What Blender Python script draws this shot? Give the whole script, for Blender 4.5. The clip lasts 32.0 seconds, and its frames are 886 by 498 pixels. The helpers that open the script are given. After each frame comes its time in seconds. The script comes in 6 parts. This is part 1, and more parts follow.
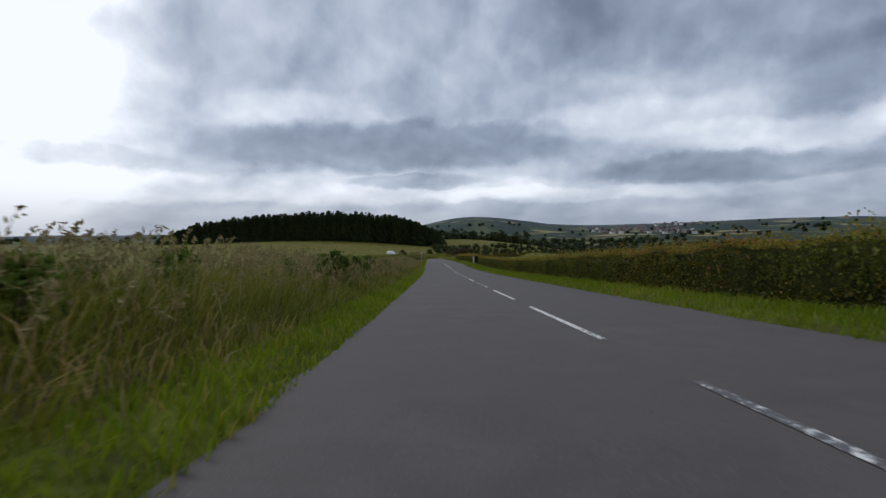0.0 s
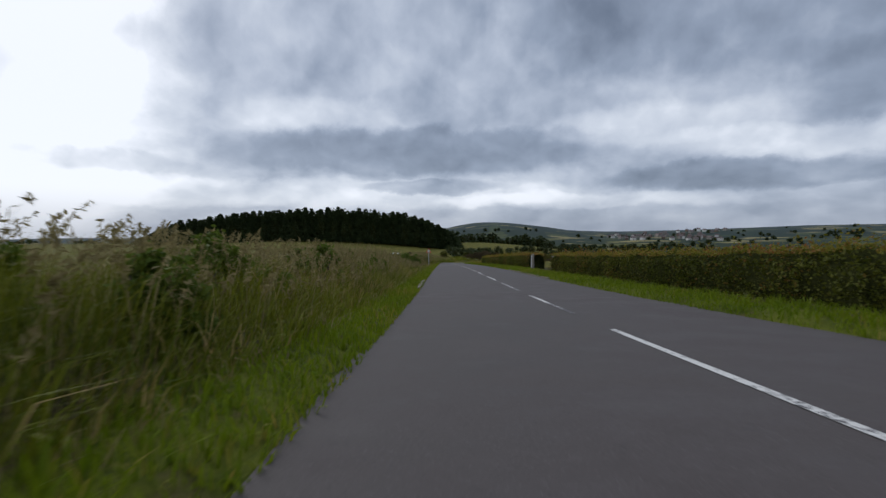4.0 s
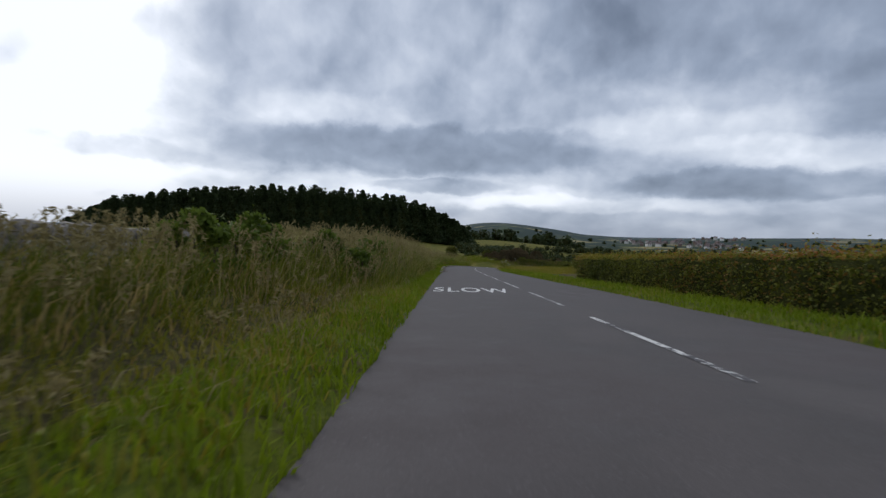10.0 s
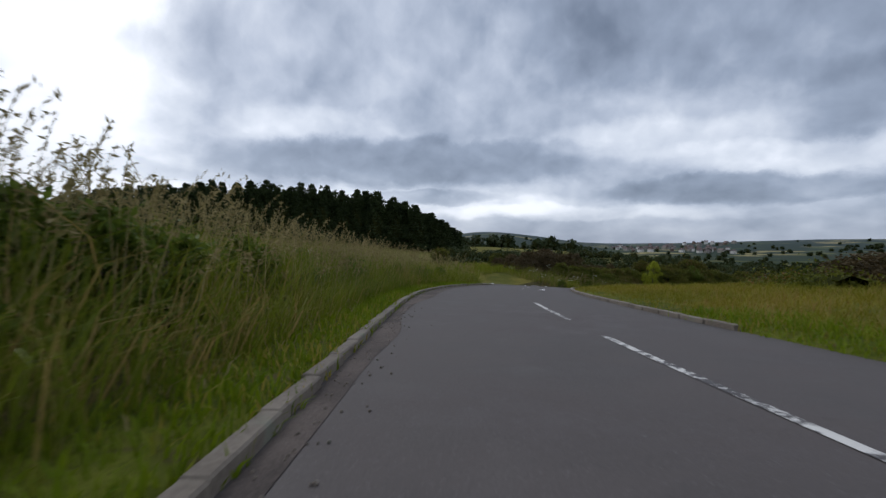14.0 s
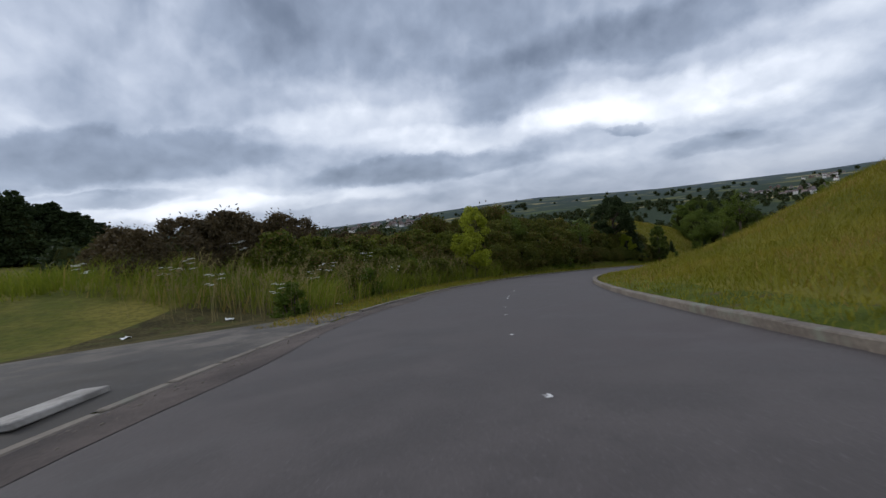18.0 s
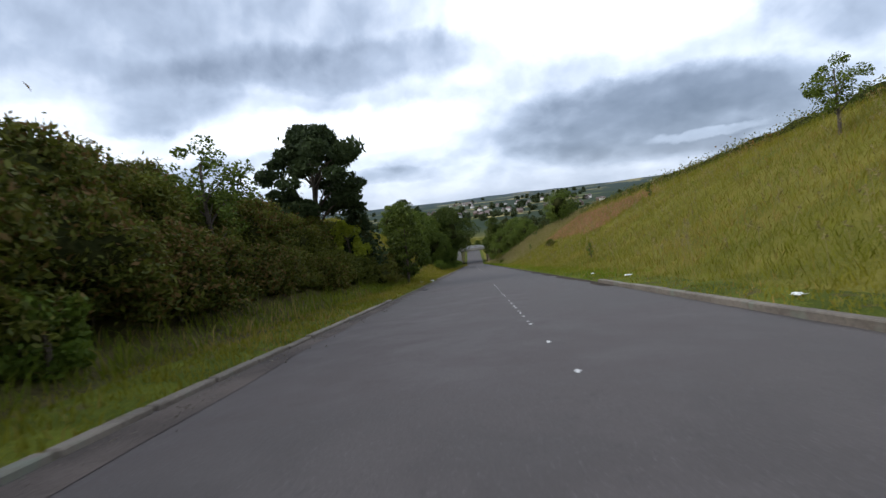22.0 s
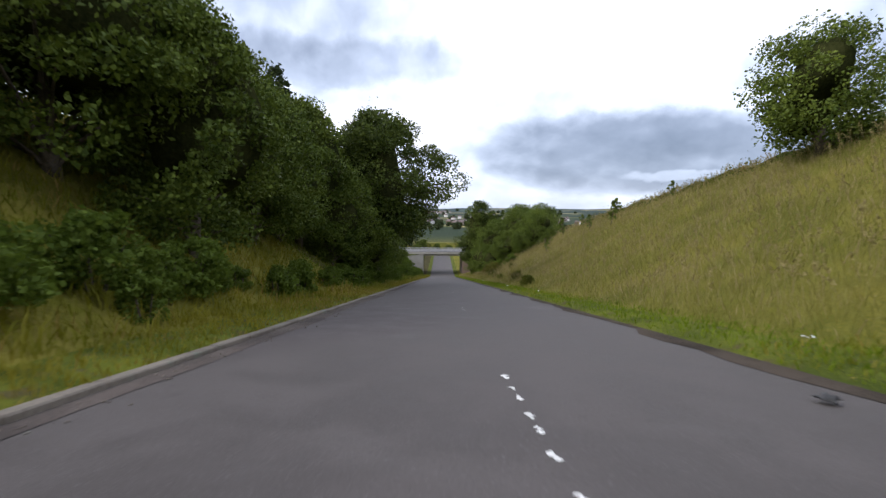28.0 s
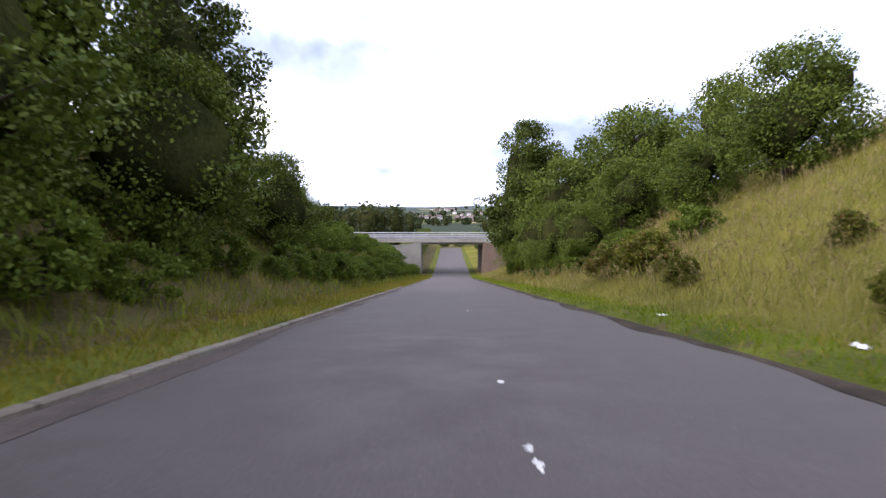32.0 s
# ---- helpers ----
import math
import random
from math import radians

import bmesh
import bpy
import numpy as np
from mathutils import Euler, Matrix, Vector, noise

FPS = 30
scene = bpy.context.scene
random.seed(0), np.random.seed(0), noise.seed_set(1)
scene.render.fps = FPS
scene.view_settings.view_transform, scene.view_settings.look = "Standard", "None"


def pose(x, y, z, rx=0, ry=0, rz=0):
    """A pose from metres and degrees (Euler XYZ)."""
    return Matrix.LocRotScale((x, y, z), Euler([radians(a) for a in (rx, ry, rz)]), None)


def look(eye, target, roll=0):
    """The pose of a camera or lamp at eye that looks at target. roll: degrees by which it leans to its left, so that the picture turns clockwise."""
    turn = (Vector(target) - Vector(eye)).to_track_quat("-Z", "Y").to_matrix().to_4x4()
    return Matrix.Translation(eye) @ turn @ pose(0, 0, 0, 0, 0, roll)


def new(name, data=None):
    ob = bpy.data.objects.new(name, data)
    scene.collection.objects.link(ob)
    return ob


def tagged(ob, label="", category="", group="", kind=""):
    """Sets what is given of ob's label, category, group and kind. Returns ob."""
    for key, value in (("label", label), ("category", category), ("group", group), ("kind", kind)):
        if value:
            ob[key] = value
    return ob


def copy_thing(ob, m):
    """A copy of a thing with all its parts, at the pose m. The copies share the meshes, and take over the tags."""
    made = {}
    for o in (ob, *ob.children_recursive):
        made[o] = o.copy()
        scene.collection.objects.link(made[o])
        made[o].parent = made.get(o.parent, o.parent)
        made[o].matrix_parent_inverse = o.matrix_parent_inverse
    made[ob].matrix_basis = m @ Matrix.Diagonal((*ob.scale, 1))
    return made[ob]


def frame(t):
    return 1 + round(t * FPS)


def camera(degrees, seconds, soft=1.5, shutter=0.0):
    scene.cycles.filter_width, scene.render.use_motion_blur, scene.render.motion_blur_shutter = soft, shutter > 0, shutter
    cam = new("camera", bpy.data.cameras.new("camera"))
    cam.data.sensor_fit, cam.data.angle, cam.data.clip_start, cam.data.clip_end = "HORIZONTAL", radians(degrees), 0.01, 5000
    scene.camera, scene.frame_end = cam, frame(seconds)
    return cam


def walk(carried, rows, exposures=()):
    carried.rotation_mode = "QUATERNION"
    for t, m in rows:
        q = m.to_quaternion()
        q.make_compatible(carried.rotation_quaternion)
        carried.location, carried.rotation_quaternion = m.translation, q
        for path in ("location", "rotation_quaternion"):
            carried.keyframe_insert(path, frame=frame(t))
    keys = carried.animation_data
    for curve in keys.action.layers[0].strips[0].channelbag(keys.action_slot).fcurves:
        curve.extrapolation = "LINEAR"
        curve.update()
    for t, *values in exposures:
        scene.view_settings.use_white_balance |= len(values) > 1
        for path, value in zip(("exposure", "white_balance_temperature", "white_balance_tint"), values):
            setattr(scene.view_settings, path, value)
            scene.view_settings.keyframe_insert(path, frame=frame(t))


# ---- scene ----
LENS = 84.05
cam = camera(LENS, 32.0, soft=1.4, shutter=0.12)
# seconds, place, yaw to the left of north, pitch up, lean to the left
ROWS = [
    (0, 0, 0.03, 1.97, -1.47, -2.31, -0.63), (0.5, 0.01, 5.61, 1.56, -0.46, -2.1, 2.13), (1, 0.01, 11.2, 1.15, 0.24, -2.13, 2.45),
    (1.5, 0.02, 16.78, 0.76, 0.08, -2.34, 0.13), (2, 0.02, 22.37, 0.35, -0.03, -2.18, -0.29), (2.5, 0.01, 27.95, -0.04, -0.51, -2.27, -0.15),
    (3, -0.01, 33.53, -0.42, -0.4, -2.42, 1.82), (3.5, 0.01, 39.12, -0.8, 0.37, -2.11, -0.67), (5.5, 0.77, 61.43, -2.09, -0.96, -0.61, 2.9),
    (6, 0.82, 67.02, -2.34, -0.77, -0.45, 3.6), (6.5, 0.65, 72.6, -2.58, 1.19, -0.16, 5.1), (7, 0.45, 78.18, -2.83, 1.75, -0.1, 2.23),
    (7.5, 0.29, 83.76, -3.08, 1.98, -0.33, 0.37), (8, 0.16, 89.32, -3.34, 1.33, -1, -0.22), (8.5, 0.06, 94.86, -3.6, 0.93, -1.56, 0.75),
    (9, -0.04, 100.39, -3.87, 1.03, -1.48, 0.89), (9.5, -0.16, 105.9, -4.15, 1.11, -1.39, 0.99), (10, -0.27, 111.39, -4.42, 1.06, -1.74, 1.99),
    (10.5, -0.37, 116.86, -4.71, 1.76, -1.88, 2.39), (11, -0.45, 122.31, -4.99, 1.01, -1.25, 0.9), (11.5, -0.45, 127.72, -5.28, 1.18, -1.21, 1.68),
    (12, -0.44, 133.11, -5.56, 1.2, -0.71, 1.04), (12.5, -0.39, 138.46, -5.84, 0.74, -0.5, 0.78), (13, -0.33, 143.8, -6.12, 0.12, -0.35, 1.24),
    (13.5, -0.24, 149.1, -6.4, -0.05, -0.46, 1.36), (15.5, 0.95, 169.58, -7.37, -4.97, -0.36, -7.72), (16, 1.76, 174.47, -7.6, -10.45, -0.69, -10.16),
    (16.5, 2.96, 179.26, -7.86, -16.05, -1.35, -11.3), (17, 4.6, 183.85, -8.16, -22.29, -1.93, -11.01), (17.5, 6.68, 188.2, -8.52, -28.03, -3.01, -10.54),
    (18, 9.04, 192.37, -8.92, -32.41, -3.6, -6.84), (18.5, 11.71, 196.34, -9.37, -35.56, -3.26, -6.92), (19, 14.66, 200.08, -9.85, -38.66, -3.99, -7.84),
    (19.5, 17.86, 203.63, -10.36, -43.53, -4.71, -9.23), (20, 21.35, 206.89, -10.9, -48.2, -4.72, -9.74), (20.5, 25.16, 209.84, -11.46, -53.96, -4.92, -10.43),
    (21, 29.28, 212.45, -12.05, -59.71, -5.17, -8.72), (21.5, 33.63, 214.79, -12.65, -63.8, -5.11, -8.35), (22, 38.2, 216.83, -13.26, -68.02, -5.04, -6.7),
    (22.5, 42.92, 218.64, -13.88, -70.8, -5.1, -4.54), (23, 47.75, 220.34, -14.51, -71.3, -5.14, -1.18), (23.5, 52.65, 222.02, -15.15, -71.55, -5.2, -0.71),
    (24, 57.64, 223.72, -15.79, -71.81, -4.51, -0.11), (24.5, 62.7, 225.43, -16.45, -72.11, -4.54, -0.3), (26.5, 83.97, 232.28, -19.19, -71.93, -4.39, 0.35),
    (27, 89.52, 234.09, -19.9, -71.77, -3.88, 0.94), (27.5, 95.16, 235.94, -20.63, -72.12, -4.81, 0.65), (28, 100.89, 237.83, -21.37, -71.66, -4.19, 0.55),
    (28.5, 106.66, 239.76, -22.11, -70.95, -4.05, 0.55), (29, 112.43, 241.69, -22.86, -71.36, -4.38, 0.55), (29.5, 118.2, 243.62, -23.6, -71.03, -4.96, 0.58),
    (30, 123.97, 245.55, -24.34, -71.23, -4.78, -0.11), (30.5, 129.74, 247.47, -25.09, -72.09, -5.66, -0.03), (31, 135.52, 249.38, -25.83, -71.77, -4.96, -0.01),
    (31.5, 141.29, 251.29, -26.57, -71.46, -4.64, 0), (32, 147.07, 253.2, -27.31, -70.63, -4.32, 0),
]

def aim(x, y, z, yaw, pitch, roll):
    return pose(x, y, z) @ pose(0, 0, 0, 0, 0, yaw) @ pose(0, 0, 0, 90 + pitch, 0, 0) @ pose(0, 0, 0, 0, 0, roll)


walk(cam, [(t, aim(*r)) for t, *r in ROWS],
     exposures=[(0, -0.38, 6250, 11), (7, -0.42, 6250, 11), (11, -0.28, 6250, 11), (17, -0.25, 6250, 12), (19, -0.08, 6250, 11), (21, 0.3, 6250, 10), (24, 0.55, 6300, 11), (27, 0.5, 6300, 12), (28, 0.8, 6400, 14), (29, 1.3, 6400, 18), (30, 1.55, 6350, 20), (32, 1.45, 6350, 23)])

# The road's line: metres along it, heading (degrees, to the left of north), fall per metre
ROAD = [(-90, -0.8, 0.074), (0, -0.8, 0.074), (40, -0.5, 0.068), (65, 0.2, 0.043), (80, 0.3, 0.045), (115, 0.3, 0.052),
        (140, 0.35, 0.053), (150, 0.1, 0.0515), (158, -0.6, 0.0486), (166, -2.6, 0.0441), (174, -7.4, 0.048), (182, -16.8, 0.0637),
        (190, -27.4, 0.083), (198, -35.3, 0.098), (206, -42.5, 0.109), (214, -51.2, 0.118), (222, -60.8, 0.1225), (230, -68.4, 0.1235),
        (238, -71.4, 0.123), (330, -71.4, 0.122), (418, -71.4, 0.122), (440, -71.4, 0.01), (520, -71.4, 0.0)]
_k = np.array(ROAD)
RS = np.arange(-90.0, 520.01, 0.5)
_h = np.radians(np.interp(RS, _k[:, 0], _k[:, 1]))
_f = np.interp(RS, _k[:, 0], _k[:, 2])
_ker = np.hanning(17) / np.hanning(17).sum()
_h = np.convolve(np.pad(_h, 8, mode="edge"), _ker, "valid")
_f = np.convolve(np.pad(_f, 8, mode="edge"), _ker, "valid")
RX = np.cumsum(-np.sin(_h) * 0.5)
RY = np.cumsum(np.cos(_h) * 0.5)
RZ = np.cumsum(-_f * 0.5)
_o = int(np.searchsorted(RS, 0.0))
RX, RY, RZ, RH = RX - RX[_o] + 2.01, RY - RY[_o], RZ - RZ[_o] + 1.020, _h


def on_road(s, off=0.0, up=0.0):
    """The place off metres to the right of the centre line, s metres along it."""
    s = np.asarray(s, float)
    x, y, z, h = (np.interp(s, RS, a) for a in (RX, RY, RZ, RH))
    return np.stack([x + off * np.cos(h), y + off * np.sin(h), z + up], -1)

# ---- light ----
class G:
    """A short hand for node graphs."""

    def __init__(self, tree):
        self.t = tree

    def put(self, sock, v):
        if isinstance(v, bpy.types.NodeSocket):
            self.t.links.new(v, sock)
        elif v is not None:
            sock.default_value = v

    def math(self, op, a, b=None, c=None, clamp=False):
        n = self.t.nodes.new("ShaderNodeMath")
        n.operation, n.use_clamp = op, clamp
        for s, v in zip(n.inputs, (a, b, c)):
            self.put(s, v)
        return n.outputs[0]

    def vec(self, op, a, b=None):
        n = self.t.nodes.new("ShaderNodeVectorMath")
        n.operation = op
        self.put(n.inputs[0], a)
        if b is not None:
            self.put(n.inputs[3] if op == "SCALE" else n.inputs[1], b)
        return n.outputs[1] if op in ("LENGTH", "DOT_PRODUCT") else n.outputs[0]

    def noise(self, vec, scale, detail=3.0, rough=0.55, lac=2.0, warp=0.0):
        n = self.t.nodes.new("ShaderNodeTexNoise")
        self.put(n.inputs["Vector"], vec)
        n.inputs["Scale"].default_value, n.inputs["Detail"].default_value = scale, detail
        n.inputs["Roughness"].default_value, n.inputs["Lacunarity"].default_value, n.inputs["Distortion"].default_value = rough, lac, warp
        return n.outputs[0]

    def ramp(self, v, lo, hi, a=0.0, b=1.0, smooth=True):
        n = self.t.nodes.new("ShaderNodeMapRange")
        n.interpolation_type = "SMOOTHSTEP" if smooth else "LINEAR"
        self.put(n.inputs[0], v)
        for s, x in zip(n.inputs[1:5], (lo, hi, a, b)):
            self.put(s, x)
        return n.outputs[0]

    def mix(self, f, a, b, mode="MIX"):
        n = self.t.nodes.new("ShaderNodeMix")
        n.data_type, n.blend_type = "RGBA", mode
        self.put(n.inputs[0], f)
        for s, v in ((n.inputs[6], a), (n.inputs[7], b)):
            self.put(s, (*v, 1.0) if isinstance(v, tuple) and len(v) == 3 else v)
        return n.outputs[2]

    def node(self, kind):
        return self.t.nodes.new(kind)


CLOUD_BANKS = (
    (2, 22, 27, 15.5, 0.3, 0.06), (3, 9.4, 24, 2.8, 0.4, 0.22), (-38, 24, 30, 8.5, 0.4, 0.2), (-31, 6.0, 13, 1.3, 0.5, 0.2), (2, 5.4, 8, 0.7, 0.5, 0.22), (36, 7, 7, 1.2, 0.8, 0.18),
    (-93, 6.6, 16, 4.2, 0.5, 0.42), (-112, 15, 10, 5, 0.6, 0.22), (-60, 16.5, 15, 2.6, 0.6, 0.2), (-54, 7.2, 2.6, 0.6, 0.5, 0.2), (-62, 4.2, 6, 0.9, 0.6, 0.16), (-41, 14, 7, 3, 0.7, 0.14),
    (50, 17, 21, 26, 0.5, -0.5), (40, 31, 17, 11, 0.5, -0.3), (14, 4.6, 30, 1.5, 0.6, -0.2), (-22, 11.4, 11, 2.2, 0.6, -0.14), (-38, 9.0, 16, 1.5, 0.6, -0.16), (-17, 3.9, 16, 0.8, 0.6, -0.14),
    (13, 13.3, 9, 1.8, 0.8, -0.14), (-60, 9.6, 14, 2.4, 0.7, -0.26), (-66, 7.0, 5, 1.6, 0.7, -0.14), (-92, 20, 20, 6, 0.6, -0.34), (-97, 4.2, 5, 0.5, 0.6, -0.22), (-85, 42, 45, 18, 0.6, -0.25),
)
SUN_EL, SUN_AZ = 38.0, 40.0      # the sun stands behind the bright cloud, to the left of the first straight
world = bpy.data.worlds.new("overcast_sky")
world.use_nodes = True
scene.world = world
_g = G(world.node_tree)
world.node_tree.nodes.clear()
_dir = _g.node("ShaderNodeTexCoord").outputs["Generated"]
_sep = _g.node("ShaderNodeSeparateXYZ")
_g.put(_sep.inputs[0], _dir)
_dx, _dy, _dz = _sep.outputs
_el = _g.math("DEGREES", _g.math("ARCSINE", _dz))
_az = _g.math("DEGREES", _g.math("ARCTAN2", _g.math("MULTIPLY", _dx, -1.0), _dy))
# clouds are laid out by bearing and height, and crowd together towards the horizon
_up = _g.math("MULTIPLY", _g.math("LOGARITHM", _g.math("ADD", _g.math("DIVIDE", _g.math("MAXIMUM", _el, -1.0), 12.0), 1.0), 2.71828), 3.3)
_comb = _g.node("ShaderNodeCombineXYZ")
_g.put(_comb.inputs[0], _g.math("MULTIPLY", _az, 0.115))
_g.put(_comb.inputs[1], _up)
_chart = _comb.outputs[0]


def _swirl(at, scale, detail, amount, rough=0.55):
    """The chart, stirred by noise."""
    n = _g.node("ShaderNodeTexNoise")
    _g.put(n.inputs["Vector"], at)
    n.inputs["Scale"].default_value, n.inputs["Detail"].default_value, n.inputs["Roughness"].default_value = scale, detail, rough
    return _g.vec("ADD", at, _g.vec("SCALE", _g.vec("SUBTRACT", n.outputs["Color"], (0.5, 0.5, 0.5)), amount))


def _billow(at):
    """Heaped cloud: broad swells with rounded heads on them, torn by finer noise."""
    torn = _swirl(at, 1.8, 3.0, 0.34, 0.5)
    v = _g.node("ShaderNodeTexVoronoi")
    v.feature, v.normalize = "SMOOTH_F1", True
    _g.put(v.inputs["Vector"], torn)
    v.inputs["Scale"].default_value, v.inputs["Detail"].default_value, v.inputs["Roughness"].default_value, v.inputs["Smoothness"].default_value = 1.5, 2.0, 0.4, 0.6
    head = _g.math("SUBTRACT", 1.0, _g.math("MULTIPLY", v.outputs["Distance"], 1.5))
    return _g.math("ADD", _g.math("MULTIPLY", head, 0.32), _g.math("MULTIPLY", _g.noise(torn, 0.95, 5.5, 0.5), 0.95))


_heap = _billow(_chart)
_sunward = _billow(_g.vec("ADD", _chart, (0.07, 0.17, 0.0)))
_torn = _g.node("ShaderNodeSeparateXYZ")
_g.put(_torn.inputs[0], _swirl(_swirl(_chart, 0.75, 2.0, 0.55), 2.6, 6.0, 0.3, 0.6))
_taz = _g.math("DIVIDE", _torn.outputs[0], 0.115)
_tel = _g.math("MULTIPLY", _g.math("SUBTRACT", _g.math("EXPONENT", _g.math("DIVIDE", _torn.outputs[1], 3.3)), 1.0), 12.0)


def _blob(az, el, wa, we, soft):
    """1 inside a bank of cloud or a gap in it, 0 outside, with a torn edge."""
    a = _g.math("DIVIDE", _g.math("SUBTRACT", _taz, az), wa)
    e = _g.math("DIVIDE", _g.math("SUBTRACT", _tel, el), we)
    r = _g.math("ADD", _g.math("MULTIPLY", a, a), _g.math("MULTIPLY", e, e))
    return _g.ramp(r, 1.0 - soft, 1.0 + soft, 1.0, 0.0)


# thickness of the cloud: thin is bright, thick is grey, and the edges towards the sun are lit
_thick = _g.math("ADD", 0.4, _g.math("MULTIPLY", _g.math("SUBTRACT", _heap, 0.66), 0.62))
_thick = _g.math("ADD", _thick, _g.math("MULTIPLY", _g.math("SUBTRACT", _g.noise(_g.vec("MULTIPLY", _chart, (0.8, 1.2, 1.0)), 0.55, 4.0, 0.55, warp=0.4), 0.5), 0.45))
# bearing, height, half width, half height, softness of the edge, how much thicker
for _az0, _el0, _wa, _we, _soft, _amt in CLOUD_BANKS:
    _thick = _g.math("ADD", _thick, _g.math("MULTIPLY", _blob(_az0, _el0, _wa, _we, _soft), _amt))
_thick = _g.math("SUBTRACT", _thick, _g.math("MULTIPLY", _g.math("SUBTRACT", _heap, _sunward), 0.95))
_ramp = _g.node("ShaderNodeValToRGB")
_g.put(_ramp.inputs[0], _g.ramp(_thick, 0.0, 1.0, smooth=False))
_cr = _ramp.color_ramp
_cr.elements[0].position, _cr.elements[0].color = 0.02, (1.25, 1.29, 1.36, 1)
_cr.elements[1].position, _cr.elements[1].color = 1.0, (0.15, 0.19, 0.26, 1)
for _p, _c in ((0.2, (0.9, 0.96, 1.05, 1)), (0.4, (0.62, 0.69, 0.81, 1)), (0.58, (0.4, 0.47, 0.59, 1)), (0.8, (0.235, 0.285, 0.375, 1))):
    _e = _cr.elements.new(_p)
    _e.color = _c
_sky = _g.node("ShaderNodeTexSky")
_sky.sky_type, _sky.sun_disc = "NISHITA", False
_sky.sun_elevation, _sky.sun_rotation = radians(SUN_EL), radians(-SUN_AZ)
_clear = _g.mix(1.0, _sky.outputs[0], (0.1, 0.1, 0.1), "MULTIPLY")
_col = _g.mix(0.92, _clear, _ramp.outputs[0])
_low = _g.ramp(_el, -1.0, 5.0, 1.0, 0.0)
_col = _g.mix(_g.math("MULTIPLY", _low, 0.6), _col, (0.38, 0.43, 0.51))
_bg = _g.node("ShaderNodeBackground")
_g.put(_bg.inputs[0], _col)
_bg.inputs[1].default_value = 1.0
_g.put(_g.node("ShaderNodeOutputWorld").inputs[0], _bg.outputs[0])

sun = new("sun", bpy.data.lights.new("sun", "SUN"))
sun.data.energy, sun.data.angle, sun.data.color = 1.3, radians(24), (1.0, 0.96, 0.9)
sun.matrix_world = look((0, 0, 0), (math.sin(radians(SUN_AZ)) * math.cos(radians(SUN_EL)), -math.cos(radians(SUN_AZ)) * math.cos(radians(SUN_EL)), -math.sin(radians(SUN_EL))))


# ---- materials ----
def material(name, rough=0.9, metal=0.0, spec=0.3):
    m = bpy.data.materials.new(name)
    m.use_nodes = True
    b = m.node_tree.nodes["Principled BSDF"]
    b.inputs["Roughness"].default_value, b.inputs["Metallic"].default_value = rough, metal
    b.inputs["Specular IOR Level"].default_value = spec
    return m, G(m.node_tree), b


def bump(g, b, height, strength=0.4, dist=0.02):
    n = g.node("ShaderNodeBump")
    n.inputs["Strength"].default_value, n.inputs["Distance"].default_value = strength, dist
    g.put(n.inputs["Height"], height)
    g.put(b.inputs["Normal"], n.outputs[0])


def place(g):
    return g.node("ShaderNodeNewGeometry").outputs["Position"]


def two_scale(name, dark, light, big=0.4, small=9.0, rough=0.9, bumpy=0.35, dist=0.01, spec=0.3, metal=0.0, mid=None):
    """A rough surface with stains at one scale and grain at another."""
    m, g, b = material(name, rough, metal, spec)
    p = place(g)
    a, c = g.noise(p, big, 4.0), g.noise(p, small, 4.0, 0.65)
    f = g.math("ADD", g.math("MULTIPLY", a, 0.55), g.math("MULTIPLY", c, 0.45))
    col = g.mix(g.ramp(f, 0.36, 0.64), dark, light)
    if mid:
        col = g.mix(g.ramp(g.noise(p, big * 2.7, 3.0), 0.55, 0.7), col, mid)
    g.put(b.inputs["Base Color"], col)
    bump(g, b, c, bumpy, dist)
    return m


def leafy(name, a, b_, dry=None, dry_amount=0.0, rough=0.62, through_=0.25, vary=0.6):
    """Leaves and blades, each of its own tint, with light that comes through."""
    m, g, b = material(name, rough, 0.0, 0.14)
    r = g.node("ShaderNodeNewGeometry").outputs["Random Per Island"]
    p = place(g)
    big = g.noise(p, 0.3, 5.0, 0.65)
    col = g.mix(g.math("ADD", g.math("MULTIPLY", r, vary), g.math("MULTIPLY", g.ramp(big, 0.3, 0.7), 1.0 - vary)), a, b_)
    if dry:
        pick = g.math("ADD", g.math("FRACT", g.math("MULTIPLY", r, 37.7)), g.math("MULTIPLY", g.math("SUBTRACT", g.noise(p, 0.23, 2.0), 0.5), 1.2))
        col = g.mix(g.ramp(pick, 1.0 - dry_amount - 0.1, 1.0 - dry_amount + 0.1), col, dry)
    g.put(b.inputs["Base Color"], col)
    t = g.node("ShaderNodeBsdfTranslucent")
    g.put(t.inputs[0], col)
    mx = g.node("ShaderNodeMixShader")
    mx.inputs[0].default_value = through_
    out = m.node_tree.nodes["Material Output"]
    g.put(mx.inputs[1], b.outputs[0])
    g.put(mx.inputs[2], t.outputs[0])
    g.put(out.inputs[0], mx.outputs[0])
    return m


